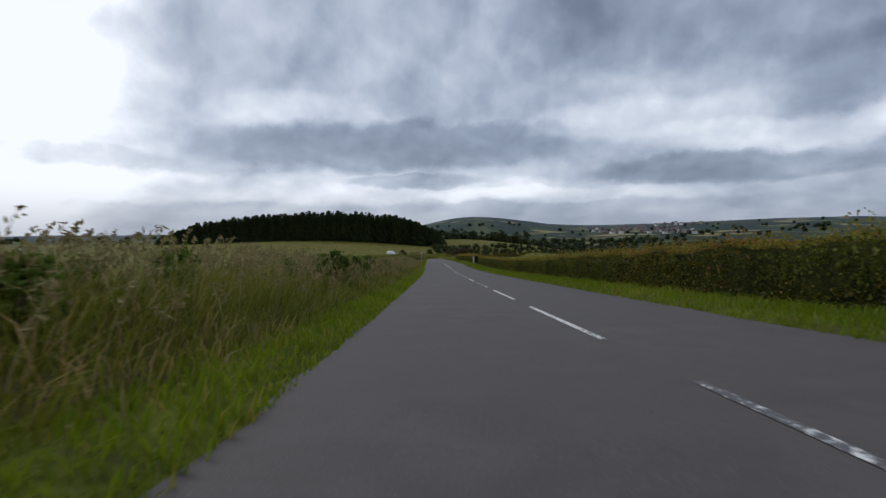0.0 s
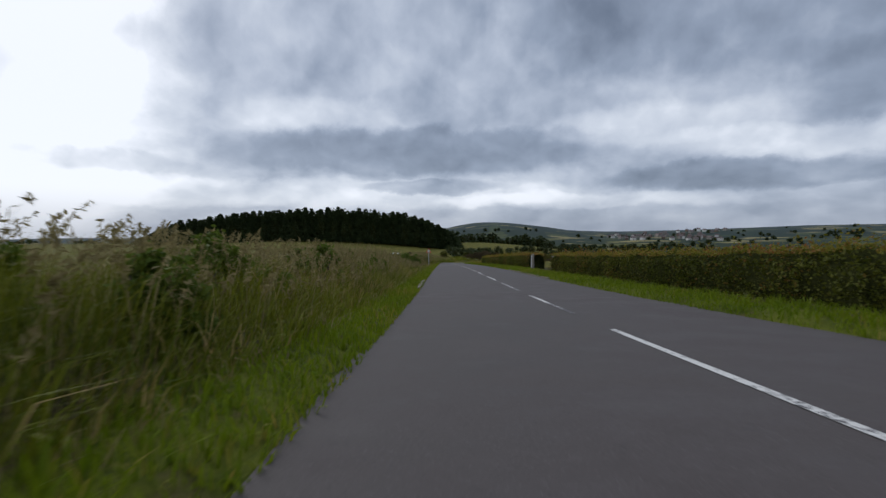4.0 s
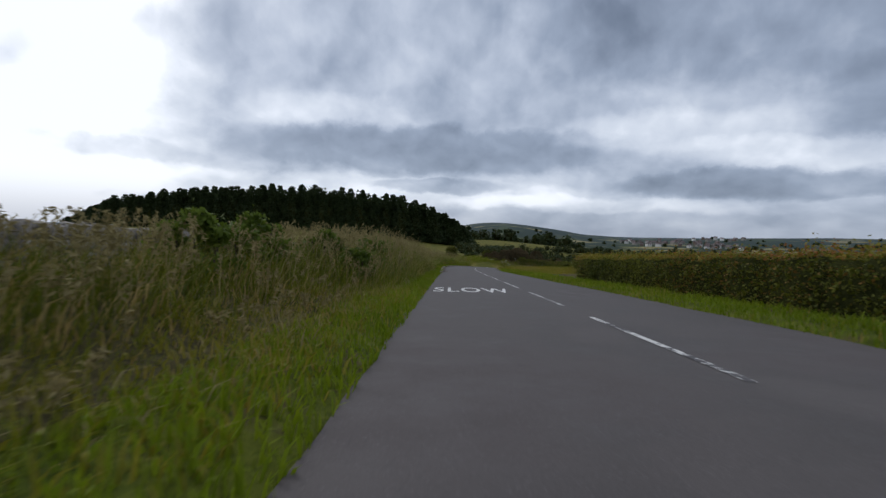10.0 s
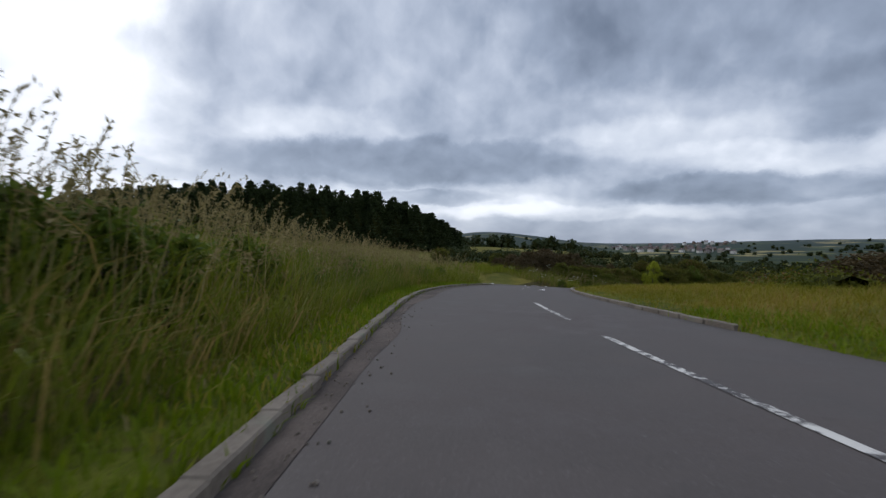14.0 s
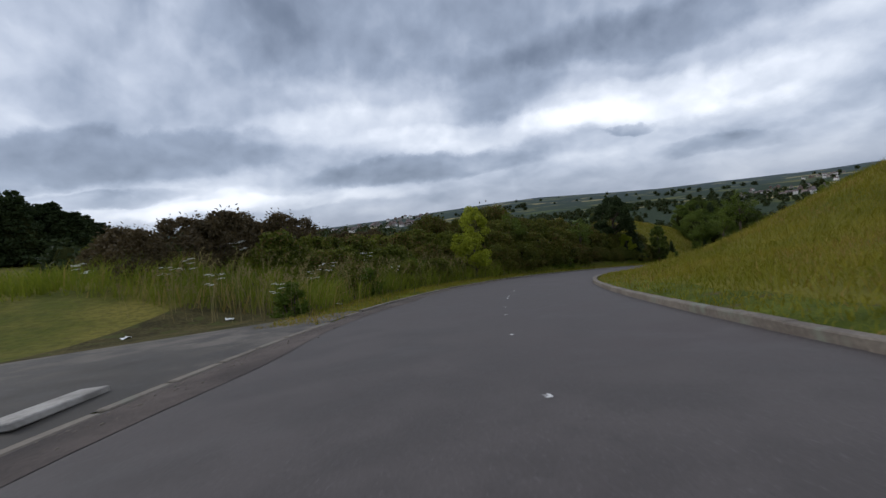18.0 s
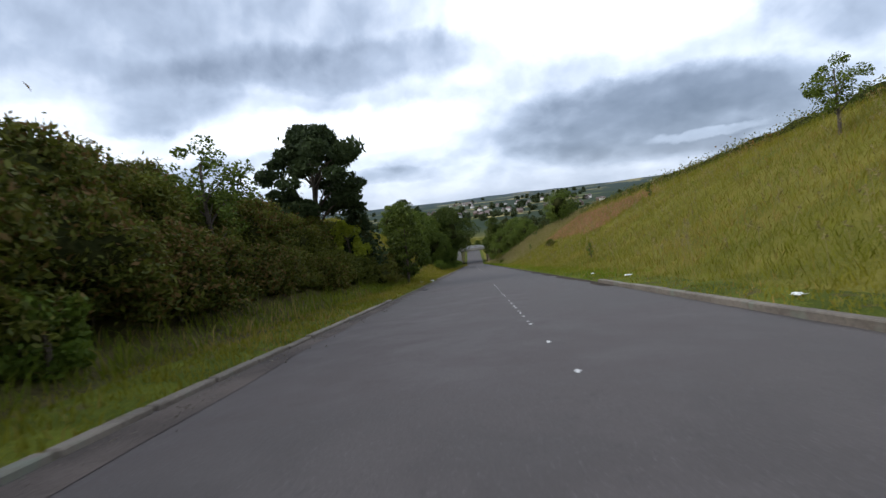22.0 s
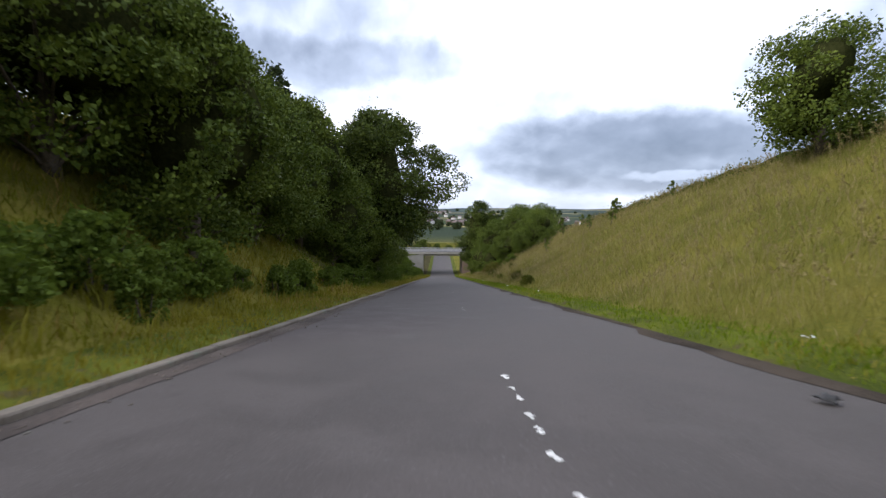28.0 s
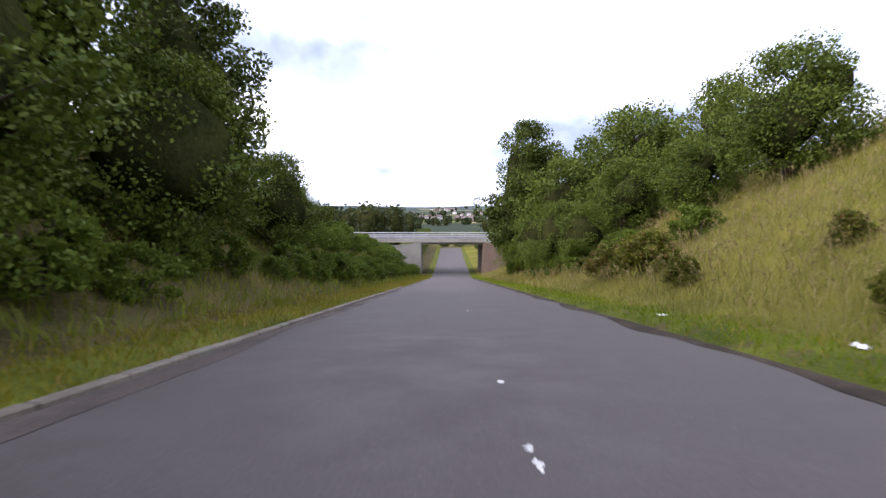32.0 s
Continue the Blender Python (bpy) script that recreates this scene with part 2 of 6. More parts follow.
def asphalt_material(name, base, worn, patch):
    m, g, b = material(name, 0.82, 0.0, 0.4)
    p = place(g)
    grit, stain, wide = g.noise(p, 55.0, 3.0, 0.7), g.noise(p, 1.3, 5.0, 0.6), g.noise(p, 0.16, 3.0)
    col = g.mix(g.ramp(stain, 0.4, 0.62), base, worn)
    col = g.mix(g.ramp(wide, 0.45, 0.65), col, patch)
    col = g.mix(g.math("MULTIPLY", g.ramp(g.noise(p, 0.55, 6.0, 0.7, warp=0.8), 0.56, 0.72), 0.25), col, (0.1, 0.089, 0.086))
    col = g.mix(g.math("MULTIPLY", g.ramp(g.noise(p, 4.5, 5.0, 0.75), 0.6, 0.74), 0.4), col, (0.03, 0.027, 0.027))
    col = g.mix(g.math("MULTIPLY", g.ramp(grit, 0.58, 0.72), 0.55), col, (0.17, 0.16, 0.16))
    col = g.mix(g.math("MULTIPLY", g.ramp(grit, 0.42, 0.3), 0.5), col, (0.02, 0.019, 0.02))
    g.put(b.inputs["Base Color"], col)
    g.put(b.inputs["Roughness"], g.ramp(stain, 0.3, 0.7, 0.72, 0.9))
    bump(g, b, grit, 0.6, 0.006)
    return m


M_ROAD = asphalt_material("asphalt", (0.057, 0.048, 0.045), (0.078, 0.067, 0.064), (0.069, 0.057, 0.055))
M_APRON = asphalt_material("old_tarmac", (0.05, 0.043, 0.036), (0.125, 0.108, 0.09), (0.035, 0.03, 0.024))
M_GRIT = two_scale("roadside_grit", (0.045, 0.036, 0.032), (0.115, 0.092, 0.08), 0.8, 40.0, 0.95, 0.8, 0.02)
M_KERB = two_scale("kerb_concrete", (0.11, 0.092, 0.075), (0.2, 0.172, 0.14), 0.9, 22.0, 0.9, 0.5, 0.008, mid=(0.16, 0.165, 0.13))
M_STONE = two_scale("field_stone", (0.075, 0.066, 0.056), (0.3, 0.27, 0.235), 2.6, 16.0, 0.92, 0.9, 0.03, mid=(0.36, 0.34, 0.3))
M_CONC = two_scale("bridge_concrete", (0.2, 0.185, 0.16), (0.33, 0.31, 0.27), 0.25, 8.0, 0.9, 0.3, 0.01)
M_BRICK = two_scale("abutment_brick", (0.13, 0.09, 0.07), (0.21, 0.155, 0.12), 0.3, 6.0, 0.92, 0.4, 0.01)
M_STEEL = two_scale("galvanised_steel", (0.36, 0.37, 0.38), (0.55, 0.56, 0.57), 1.5, 30.0, 0.45, 0.1, 0.002, 0.5, 0.85)
M_RAIL = two_scale("parapet_grey", (0.42, 0.42, 0.43), (0.6, 0.6, 0.6), 0.8, 14.0, 0.6, 0.1, 0.003)
M_BARK = two_scale("bark", (0.045, 0.035, 0.027), (0.13, 0.105, 0.08), 1.2, 18.0, 0.95, 0.9, 0.03)
M_WOOD = two_scale("weathered_wood", (0.13, 0.11, 0.09), (0.28, 0.25, 0.21), 2.0, 26.0, 0.9, 0.5, 0.008)
M_BLACK = two_scale("black_paint", (0.012, 0.012, 0.012), (0.03, 0.03, 0.03), 3.0, 40.0, 0.5, 0.1, 0.001)
M_WHITE = two_scale("white_paint", (0.62, 0.62, 0.6), (0.82, 0.82, 0.8), 2.0, 40.0, 0.5, 0.1, 0.001)
M_RED = two_scale("red_reflective", (0.42, 0.03, 0.025), (0.55, 0.045, 0.035), 2.0, 40.0, 0.45, 0.05, 0.001)
M_LITTER = two_scale("litter_plastic", (0.6, 0.6, 0.58), (0.85, 0.85, 0.85), 3.0, 30.0, 0.5, 0.1, 0.002)
M_BLUE = two_scale("blue_plastic", (0.05, 0.16, 0.4), (0.1, 0.25, 0.5), 3.0, 30.0, 0.5, 0.1, 0.002)
M_RENDER = two_scale("house_render", (0.6, 0.57, 0.52), (0.78, 0.76, 0.72), 0.2, 3.0)
M_ROOF = two_scale("house_roof", (0.12, 0.1, 0.1), (0.2, 0.15, 0.14), 0.2, 3.0)

M_LUSH = leafy("lush_grass", (0.085, 0.14, 0.005), (0.2, 0.255, 0.01), (0.3, 0.24, 0.05), 0.07, 0.6, 0.4)
M_TALL = leafy("tall_grass", (0.035, 0.058, 0.004), (0.2, 0.21, 0.013), (0.32, 0.23, 0.08), 0.14, 0.65, 0.25, 0.5)
M_FIELD = leafy("field_grass", (0.085, 0.12, 0.009), (0.2, 0.225, 0.02), (0.3, 0.22, 0.07), 0.12, 0.65, 0.4, 0.35)
M_SEED = leafy("grass_seed_heads", (0.15, 0.125, 0.05), (0.33, 0.27, 0.12), rough=0.8)
M_SLOPE = leafy("bank_grass", (0.13, 0.145, 0.01), (0.245, 0.205, 0.022), (0.29, 0.2, 0.06), 0.14, 0.65, 0.35, 0.15)
M_PALE = leafy("pale_bank_grass", (0.14, 0.145, 0.024), (0.25, 0.225, 0.06), (0.33, 0.26, 0.13), 0.22, 0.7, 0.35, 0.16)
M_RUST = leafy("rust_grass", (0.3, 0.15, 0.085), (0.42, 0.22, 0.13), rough=0.75, vary=0.3)
M_NETTLE = leafy("weed_leaves", (0.05, 0.085, 0.01), (0.14, 0.19, 0.025), rough=0.6, through_=0.35)
M_HEDGE = leafy("hedge_leaves", (0.03, 0.046, 0.007), (0.16, 0.165, 0.018), (0.2, 0.11, 0.027), 0.08, vary=0.5)
M_HEDGETOP = leafy("hedge_new_shoots", (0.14, 0.16, 0.016), (0.27, 0.2, 0.03), (0.28, 0.12, 0.036), 0.22, through_=0.35)
M_GORSE = leafy("gorse_leaves", (0.022, 0.036, 0.006), (0.15, 0.155, 0.02), (0.15, 0.09, 0.03), 0.14)
M_THICKET = leafy("scrub_leaves", (0.04, 0.062, 0.008), (0.17, 0.18, 0.022), (0.2, 0.13, 0.05), 0.16)
M_BROWNBUSH = leafy("brown_bush_leaves", (0.045, 0.036, 0.018), (0.12, 0.085, 0.038))
M_TREE = leafy("broad_leaves", (0.03, 0.055, 0.008), (0.15, 0.19, 0.026), through_=0.18)
M_TREE2 = leafy("dark_broad_leaves", (0.018, 0.034, 0.006), (0.11, 0.14, 0.02), through_=0.14)
M_YELLOW = leafy("yellow_green_leaves", (0.17, 0.21, 0.012), (0.36, 0.38, 0.035), through_=0.4)
M_PINE = leafy("pine_needles", (0.014, 0.025, 0.009), (0.06, 0.082, 0.028), rough=0.7)
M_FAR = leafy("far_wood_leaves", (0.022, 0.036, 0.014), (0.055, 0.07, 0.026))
# near-black, for cores that stand in for the shade inside foliage
M_SHADECORE = two_scale("foliage_shade", (0.014, 0.017, 0.006), (0.04, 0.043, 0.014), 1.0, 9.0, 1.0, 0.8, 0.05, 0.0)
M_FLOWER = leafy("white_flowers", (0.6, 0.6, 0.52), (0.8, 0.8, 0.74))


def ground_material():
    """Rough pasture near the road, a patchwork of fields and woods farther off."""
    m, g, b = material("pasture", 1.0, 0.0, 0.1)
    p = place(g)
    near = g.mix(g.ramp(g.noise(p, 0.35, 5.0, 0.6), 0.35, 0.65), (0.075, 0.085, 0.012), (0.17, 0.145, 0.03))
    near = g.mix(g.math("MULTIPLY", g.ramp(g.noise(p, 6.0, 4.0, 0.7), 0.4, 0.65), 0.5), near, (0.05, 0.048, 0.012))
    v = g.node("ShaderNodeTexVoronoi")
    g.put(v.inputs["Vector"], g.vec("MULTIPLY", p, (1.0, 1.0, 0.0)))
    v.inputs["Scale"].default_value = 0.0042
    sep = g.node("ShaderNodeSeparateColor")
    g.put(sep.inputs[0], v.outputs["Color"])
    far = g.mix(sep.outputs[0], (0.045, 0.068, 0.02), (0.12, 0.115, 0.035))
    far = g.mix(g.ramp(sep.outputs[1], 0.72, 0.75), far, (0.26, 0.22, 0.09))
    far = g.mix(g.ramp(g.noise(p, 0.006, 4.0), 0.40, 0.48), far, (0.022, 0.036, 0.018))
    s = g.node("ShaderNodeSeparateXYZ")
    g.put(s.inputs[0], p)
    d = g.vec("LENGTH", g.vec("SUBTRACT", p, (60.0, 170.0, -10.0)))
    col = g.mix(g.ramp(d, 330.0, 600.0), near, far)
    # aerial haze painted into the land's colour, stronger with distance
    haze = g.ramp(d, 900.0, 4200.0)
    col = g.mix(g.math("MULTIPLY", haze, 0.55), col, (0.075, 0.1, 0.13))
    g.put(b.inputs["Base Color"], col)
    bump(g, b, g.noise(p, 5.0, 4.0), 0.7, 0.08)
    return m


M_GROUND = ground_material()
M_TURF = two_scale("short_turf", (0.045, 0.062, 0.008), (0.13, 0.145, 0.018), 0.9, 24.0, 1.0, 0.9, 0.04, 0.1, mid=(0.09, 0.075, 0.03))
M_SWARD = two_scale("slope_turf", (0.085, 0.092, 0.012), (0.19, 0.165, 0.03), 0.35, 14.0, 1.0, 0.9, 0.06, 0.1, mid=(0.14, 0.14, 0.016))
M_SOIL = two_scale("bare_soil", (0.03, 0.024, 0.019), (0.08, 0.062, 0.048), 1.2, 30.0, 1.0, 0.9, 0.03, 0.1)
M_THATCH = two_scale("soil_and_thatch", (0.03, 0.027, 0.011), (0.1, 0.082, 0.03), 0.7, 12.0, 1.0, 0.8, 0.05, 0.1, mid=(0.06, 0.065, 0.018))


def paint_material():
    """Road paint, chipped through to the asphalt."""
    m, g, b = material("road_paint", 0.7, 0.0, 0.3)
    p = place(g)
    chip = g.math("ADD", g.math("MULTIPLY", g.noise(p, 14.0, 4.0, 0.7), 0.7), g.math("MULTIPLY", g.noise(p, 0.25, 2.0), 0.55))
    col = g.mix(g.ramp(chip, 0.6, 0.68), (0.62, 0.61, 0.58), (0.09, 0.085, 0.088))
    g.put(b.inputs["Base Color"], col)
    return m


M_PAINT = paint_material()


def worn_paint():
    """Thin old paint of which half is gone."""
    m, g, b = material("worn_road_paint", 0.75, 0.0, 0.3)
    p = place(g)
    chip = g.math("ADD", g.math("MULTIPLY", g.noise(p, 9.0, 4.0, 0.75), 0.75), g.math("MULTIPLY", g.noise(p, 0.8, 2.0), 0.4))
    g.put(b.inputs["Base Color"], g.mix(g.ramp(chip, 0.55, 0.62), (0.56, 0.55, 0.52), (0.065, 0.06, 0.062)))
    return m


M_PAINT_WORN = worn_paint()


# ---- meshes ----
def mesh(name, verts, faces, mats=(), index=None, smooth=False):
    """A mesh from arrays: faces is one array of quads or of triangles, or a list of such."""
    verts = np.asarray(verts, np.float32).reshape(-1, 3)
    groups = faces if isinstance(faces, list) else [faces]
    groups = [np.asarray(f, np.int32) for f in groups if len(f)]
    me = bpy.data.meshes.new(name)
    loops = np.concatenate([f.ravel() for f in groups])
    sizes = np.concatenate([np.full(len(f), f.shape[1], np.int32) for f in groups])
    me.vertices.add(len(verts))
    me.vertices.foreach_set("co", verts.ravel())
    me.loops.add(len(loops))
    me.loops.foreach_set("vertex_index", loops)
    me.polygons.add(len(sizes))
    me.polygons.foreach_set("loop_start", np.concatenate([[0], np.cumsum(sizes)[:-1]]).astype(np.int32))
    me.polygons.foreach_set("loop_total", sizes)
    if smooth:
        me.polygons.foreach_set("use_smooth", np.ones(len(sizes), bool))
    for m in mats if isinstance(mats, (list, tuple)) else [mats]:
        me.materials.append(m)
    if index is not None:
        me.polygons.foreach_set("material_index", np.asarray(index, np.int32))
    me.update(calc_edges=True)
    me.validate()
    return me


def bm_mesh(name, bm, mat, smooth=False):
    me = bpy.data.meshes.new(name)
    bm.to_mesh(me)
    bm.free()
    me.materials.append(mat)
    for p in me.polygons:
        p.use_smooth = smooth
    return me


def under(ob, parent):
    ob.parent = parent
    return ob


def part(name, data, parent, label="", m=None):
    ob = new(name, data)
    ob.parent = parent
    if m is not None:
        ob.matrix_basis = m
    if label:
        ob["label"] = label
    return ob


def box(sx, sy, sz, x=0, y=0, z=0, bevel=0.0, bm=None):
    """A bevelled box with its middle at x, y, z, added to bm."""
    own = bm if bm is not None else bmesh.new()
    r = bmesh.ops.create_cube(own, size=1.0, matrix=Matrix.Translation((x, y, z)) @ Matrix.Diagonal((sx, sy, sz, 1)))
    if bevel:
        vs = set(r["verts"])
        edges = [e for e in own.edges if e.verts[0] in vs and e.verts[1] in vs]
        bmesh.ops.bevel(own, geom=edges, offset=bevel, segments=1, affect="EDGES")
    return own


def tube(pts, radii, sides=7):
    """Vertices and quads of a bent, tapering round bar."""
    pts, radii = np.asarray(pts, float), np.asarray(radii, float)
    d = np.gradient(pts, axis=0)
    d /= np.linalg.norm(d, axis=1, keepdims=True) + 1e-9
    ref = np.where(np.abs(d[:, 2:]) > 0.9, [[1.0, 0, 0]], [[0, 0, 1.0]])
    u = np.cross(d, ref)
    u /= np.linalg.norm(u, axis=1, keepdims=True) + 1e-9
    w = np.cross(d, u)
    a = np.linspace(0, 2 * np.pi, sides, endpoint=False)
    v = pts[:, None] + radii[:, None, None] * (np.cos(a)[None, :, None] * u[:, None] + np.sin(a)[None, :, None] * w[:, None])
    n = len(pts)
    i, j = np.meshgrid(np.arange(n - 1), np.arange(sides), indexing="ij")
    q = np.stack([i * sides + j, i * sides + (j + 1) % sides, (i + 1) * sides + (j + 1) % sides, (i + 1) * sides + j], -1).reshape(-1, 4)
    return v.reshape(-1, 3), q


def merge(pieces):
    """Joins (vertices, faces) pairs."""
    vs, fs, n = [], [], 0
    for v, f in pieces:
        vs.append(v)
        fs.append(np.asarray(f) + n)
        n += len(v)
    return np.concatenate(vs), np.concatenate(fs)


def smoothstep(x, a, b):
    t = np.clip((x - a) / (b - a), 0, 1)
    return t * t * (3 - 2 * t)


def wavy(x, y, scale, seed=0.0):
    """A cheap smooth unevenness between -1 and 1."""
    k = 6.283 / scale
    return (np.sin(k * x + 1.3 + seed) * np.cos(k * 0.83 * y + 0.7 * seed) + 0.6 * np.sin(k * 1.9 * (x * 0.6 + y * 0.8) + seed * 2.1)
            + 0.4 * np.cos(k * 3.1 * (y * 0.7 - x * 0.7) + seed)) / 2.0


# ---- the lie of the land ----
def table(rows):
    a = np.array(rows, float)
    return lambda s: np.interp(s, a[:, 0], a[:, 1])


WIDE_L = table([(-90, 3.05), (60, 3.25), (68, 3.3), (140, 3.18), (152, 3.03), (161, 3.3), (172, 3.75), (215, 3.7), (240, 3.45), (300, 3.25), (700, 3.2)])
WIDE_R = table([(-90, 2.95), (40, 3.2), (70, 2.8), (90, 3.1), (130, 3.25), (150, 2.9), (165, 2.4), (175, 2.2), (225, 2.45), (245, 2.75), (300, 2.95), (700, 3.2)])
BANK_L = table([(-90, 0.25), (60, 0.3), (100, 0.3), (140, 0.45), (160, 0.4), (172, 0.55), (184, 0.5), (190, 0.3), (198, 0.6), (206, 1.3), (214, 2.0), (225, 2.4), (240, 2.6), (258, 2.9), (272, 5.5), (285, 7.2), (310, 6.8), (420, 6.6), (427, 6.2), (429.5, 0.4), (443, 0.4), (448, 2.5), (700, 1.0)])
BANK_L_W = table([(-90, 2.0), (160, 2.0), (198, 8.0), (215, 8.0), (230, 6.0), (250, 6.0), (275, 10.5), (700, 11.0)])
BANK_R = table([(-90, 0.1), (60, -0.2), (130, -0.1), (150, 0.15), (160, 0.35), (172, 0.3), (185, 0.3), (198, 0.35), (206, 0.7), (213, 1.9), (219, 3.9), (226, 5.6), (240, 6.1), (270, 6.3), (300, 7.0), (360, 7.3), (420, 6.6), (427, 6.2), (429.5, 0.4), (443, 0.4), (448, 2.5), (700, 1.0)])
BANK_R_W = table([(-90, 3.0), (150, 4.0), (172, 7.0), (198, 10.5), (226, 13.5), (700, 14.0)])
FLAT_L = table([(-90, 1.1), (160, 1.1), (175, 1.5), (184, 1.8), (188, 9.5), (199, 9.5), (207, 1.8), (210, 1.6), (700, 1.3)])
FLAT_R = table([(-90, 1.5), (150, 1.7), (175, 1.6), (700, 1.5)])


def bank(s, off):
    """Height of the ground over the road at its side."""
    left = off < 0
    e = np.where(left, -off - WIDE_L(s), off - WIDE_R(s))
    flat = np.where(left, FLAT_L(s), FLAT_R(s))
    t = np.clip((e - flat) / np.where(left, BANK_L_W(s), BANK_R_W(s)), 0, 1)
    rise = 0.55 * t + 0.45 * t * t * (3 - 2 * t)
    h = np.where(left, BANK_L(s), BANK_R(s)) * rise
    calm = 1 - smoothstep(s, 184, 187) * (1 - smoothstep(s, 205, 209)) * left * (1 - smoothstep(e, 11, 13))
    return -0.04 + 0.12 * smoothstep(e, 0.0, 0.5) * (0.4 + 0.6 * calm) + h + 0.05 * calm * wavy(s, e, 3.1) * smoothstep(e, 0.3, 1.5) + 0.12 * calm * wavy(s, off, 11.0, 2.0) * smoothstep(e, 2.0, 8.0)


def far_land(x, y):
    knoll = 2.6 * np.exp(-(((x + 84) / 60.0) ** 2 + ((y - 336) / 60.0) ** 2)) - 3.0 * np.exp(-(((x - 12) / 30.0) ** 2 + ((y - 340) / 70.0) ** 2))
    r = np.hypot(x - 60, y - 170)
    v = np.maximum(smoothstep(x + 0.1 * y, 60, 330), smoothstep(y, 430, 900))
    z = -7.0 - 38.0 * v + knoll
    az = np.degrees(np.arctan2(-(x - 60), y - 170))
    rise = smoothstep(r, 800, 3600)
    z = z + rise * (48 + 16 * wavy(x, y, 2600.0) + 9 * wavy(x, y, 900.0, 1.0))
    z = z + smoothstep(r, 1800, 3100) * (80 * np.exp(-((az + 5) / 7.0) ** 2) + 42 * np.exp(-((az + 38) / 15.0) ** 2) + 10 * np.exp(-((az + 95) / 14.0) ** 2) - 34 * np.exp(-((az - 45) / 30.0) ** 2))
    return z


_near = np.stack([RX, RY], -1)[::4]


def road_at(x, y):
    """Metres along the road and to its right for places in the land."""
    x, y = np.asarray(x, float).ravel(), np.asarray(y, float).ravel()
    s, off = np.empty_like(x), np.empty_like(x)
    for a in range(0, len(x), 20000):
        px, py = x[a:a + 20000], y[a:a + 20000]
        i = np.argmin((px[:, None] - _near[None, :, 0]) ** 2 + (py[:, None] - _near[None, :, 1]) ** 2, 1) * 4
        ux, uy, h = px - RX[i], py - RY[i], RH[i]
        s[a:a + 20000] = RS[i] + (-np.sin(h) * ux + np.cos(h) * uy)
        side = np.cos(h) * ux + np.sin(h) * uy
        off[a:a + 20000] = np.where(side < 0, -1, 1) * np.hypot(ux, uy)
        near = np.abs(off[a:a + 20000]) < 25
        off[a:a + 20000] = np.where(near, side, off[a:a + 20000])
    return np.clip(s, RS[0], RS[-1]), off


def land(x, y):
    """Height of the ground."""
    shape = np.shape(x)
    s, off = road_at(x, y)
    near = np.interp(s, RS, RZ) + bank(s, off)
    k = smoothstep(np.abs(off), 26, 150)
    z = near * (1 - k) + far_land(np.ravel(x), np.ravel(y)) * k
    return z.reshape(shape), s.reshape(shape), off.reshape(shape)


def spread(lo, hi, step, reach):
    inner = np.arange(lo, hi + 0.01, step)
    out, d, p = [], step, 0.0
    while p < reach:
        d *= 1.135
        p += d
        out.append(p)
    out = np.array(out)
    return np.concatenate([lo - out[::-1], inner, hi + out])


def grid_faces(n, m):
    i, j = np.meshgrid(np.arange(n - 1), np.arange(m - 1), indexing="ij")
    return np.stack([i * m + j, i * m + j + 1, (i + 1) * m + j + 1, (i + 1) * m + j], -1).reshape(-1, 4)


def build_ground():
    gx, gy = spread(-40, 330, 1.4, 4500), spread(-40, 330, 1.4, 4500)
    x, y = np.meshgrid(gx, gy, indexing="ij")
    z, s, off = land(x, y)
    e = np.where(off < 0, -off - WIDE_L(s), off - WIDE_R(s))
    z = z - 0.45 * (1 - smoothstep(e, 13.5, 15.8)) * ((s > -89) & (s < 503))
    f = grid_faces(len(gx), len(gy))[:, ::-1]
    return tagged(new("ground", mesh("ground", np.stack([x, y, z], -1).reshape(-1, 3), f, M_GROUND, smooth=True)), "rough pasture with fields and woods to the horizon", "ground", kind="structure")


build_ground()


def ribbon(name, s, inner, outer, mat, up=0.0, cols=2, follow=False, smooth=True, flat=True):
    """A strip along the road between two lines given as metres to the right."""
    t = np.linspace(0, 1, cols)
    off = inner[:, None] * (1 - t) + outer[:, None] * t
    ss = np.repeat(s[:, None], cols, 1)
    p = on_road(ss.ravel(), off.ravel(), up)
    if follow:
        p[:, 2] += bank(ss.ravel(), off.ravel())
    elif flat:
        p[:, 2] += crown(ss.ravel(), off.ravel())
    f = grid_faces(len(s), cols)
    return mesh(name, p, f, mat, smooth=smooth)


def crown(s, off):
    """Height of the road's surface over its line."""
    mid, half = (WIDE_R(s) - WIDE_L(s)) / 2, (WIDE_R(s) + WIDE_L(s)) / 2
    return 0.04 * (1 - np.clip((off - mid) / half, -1, 1) ** 2) - 0.02


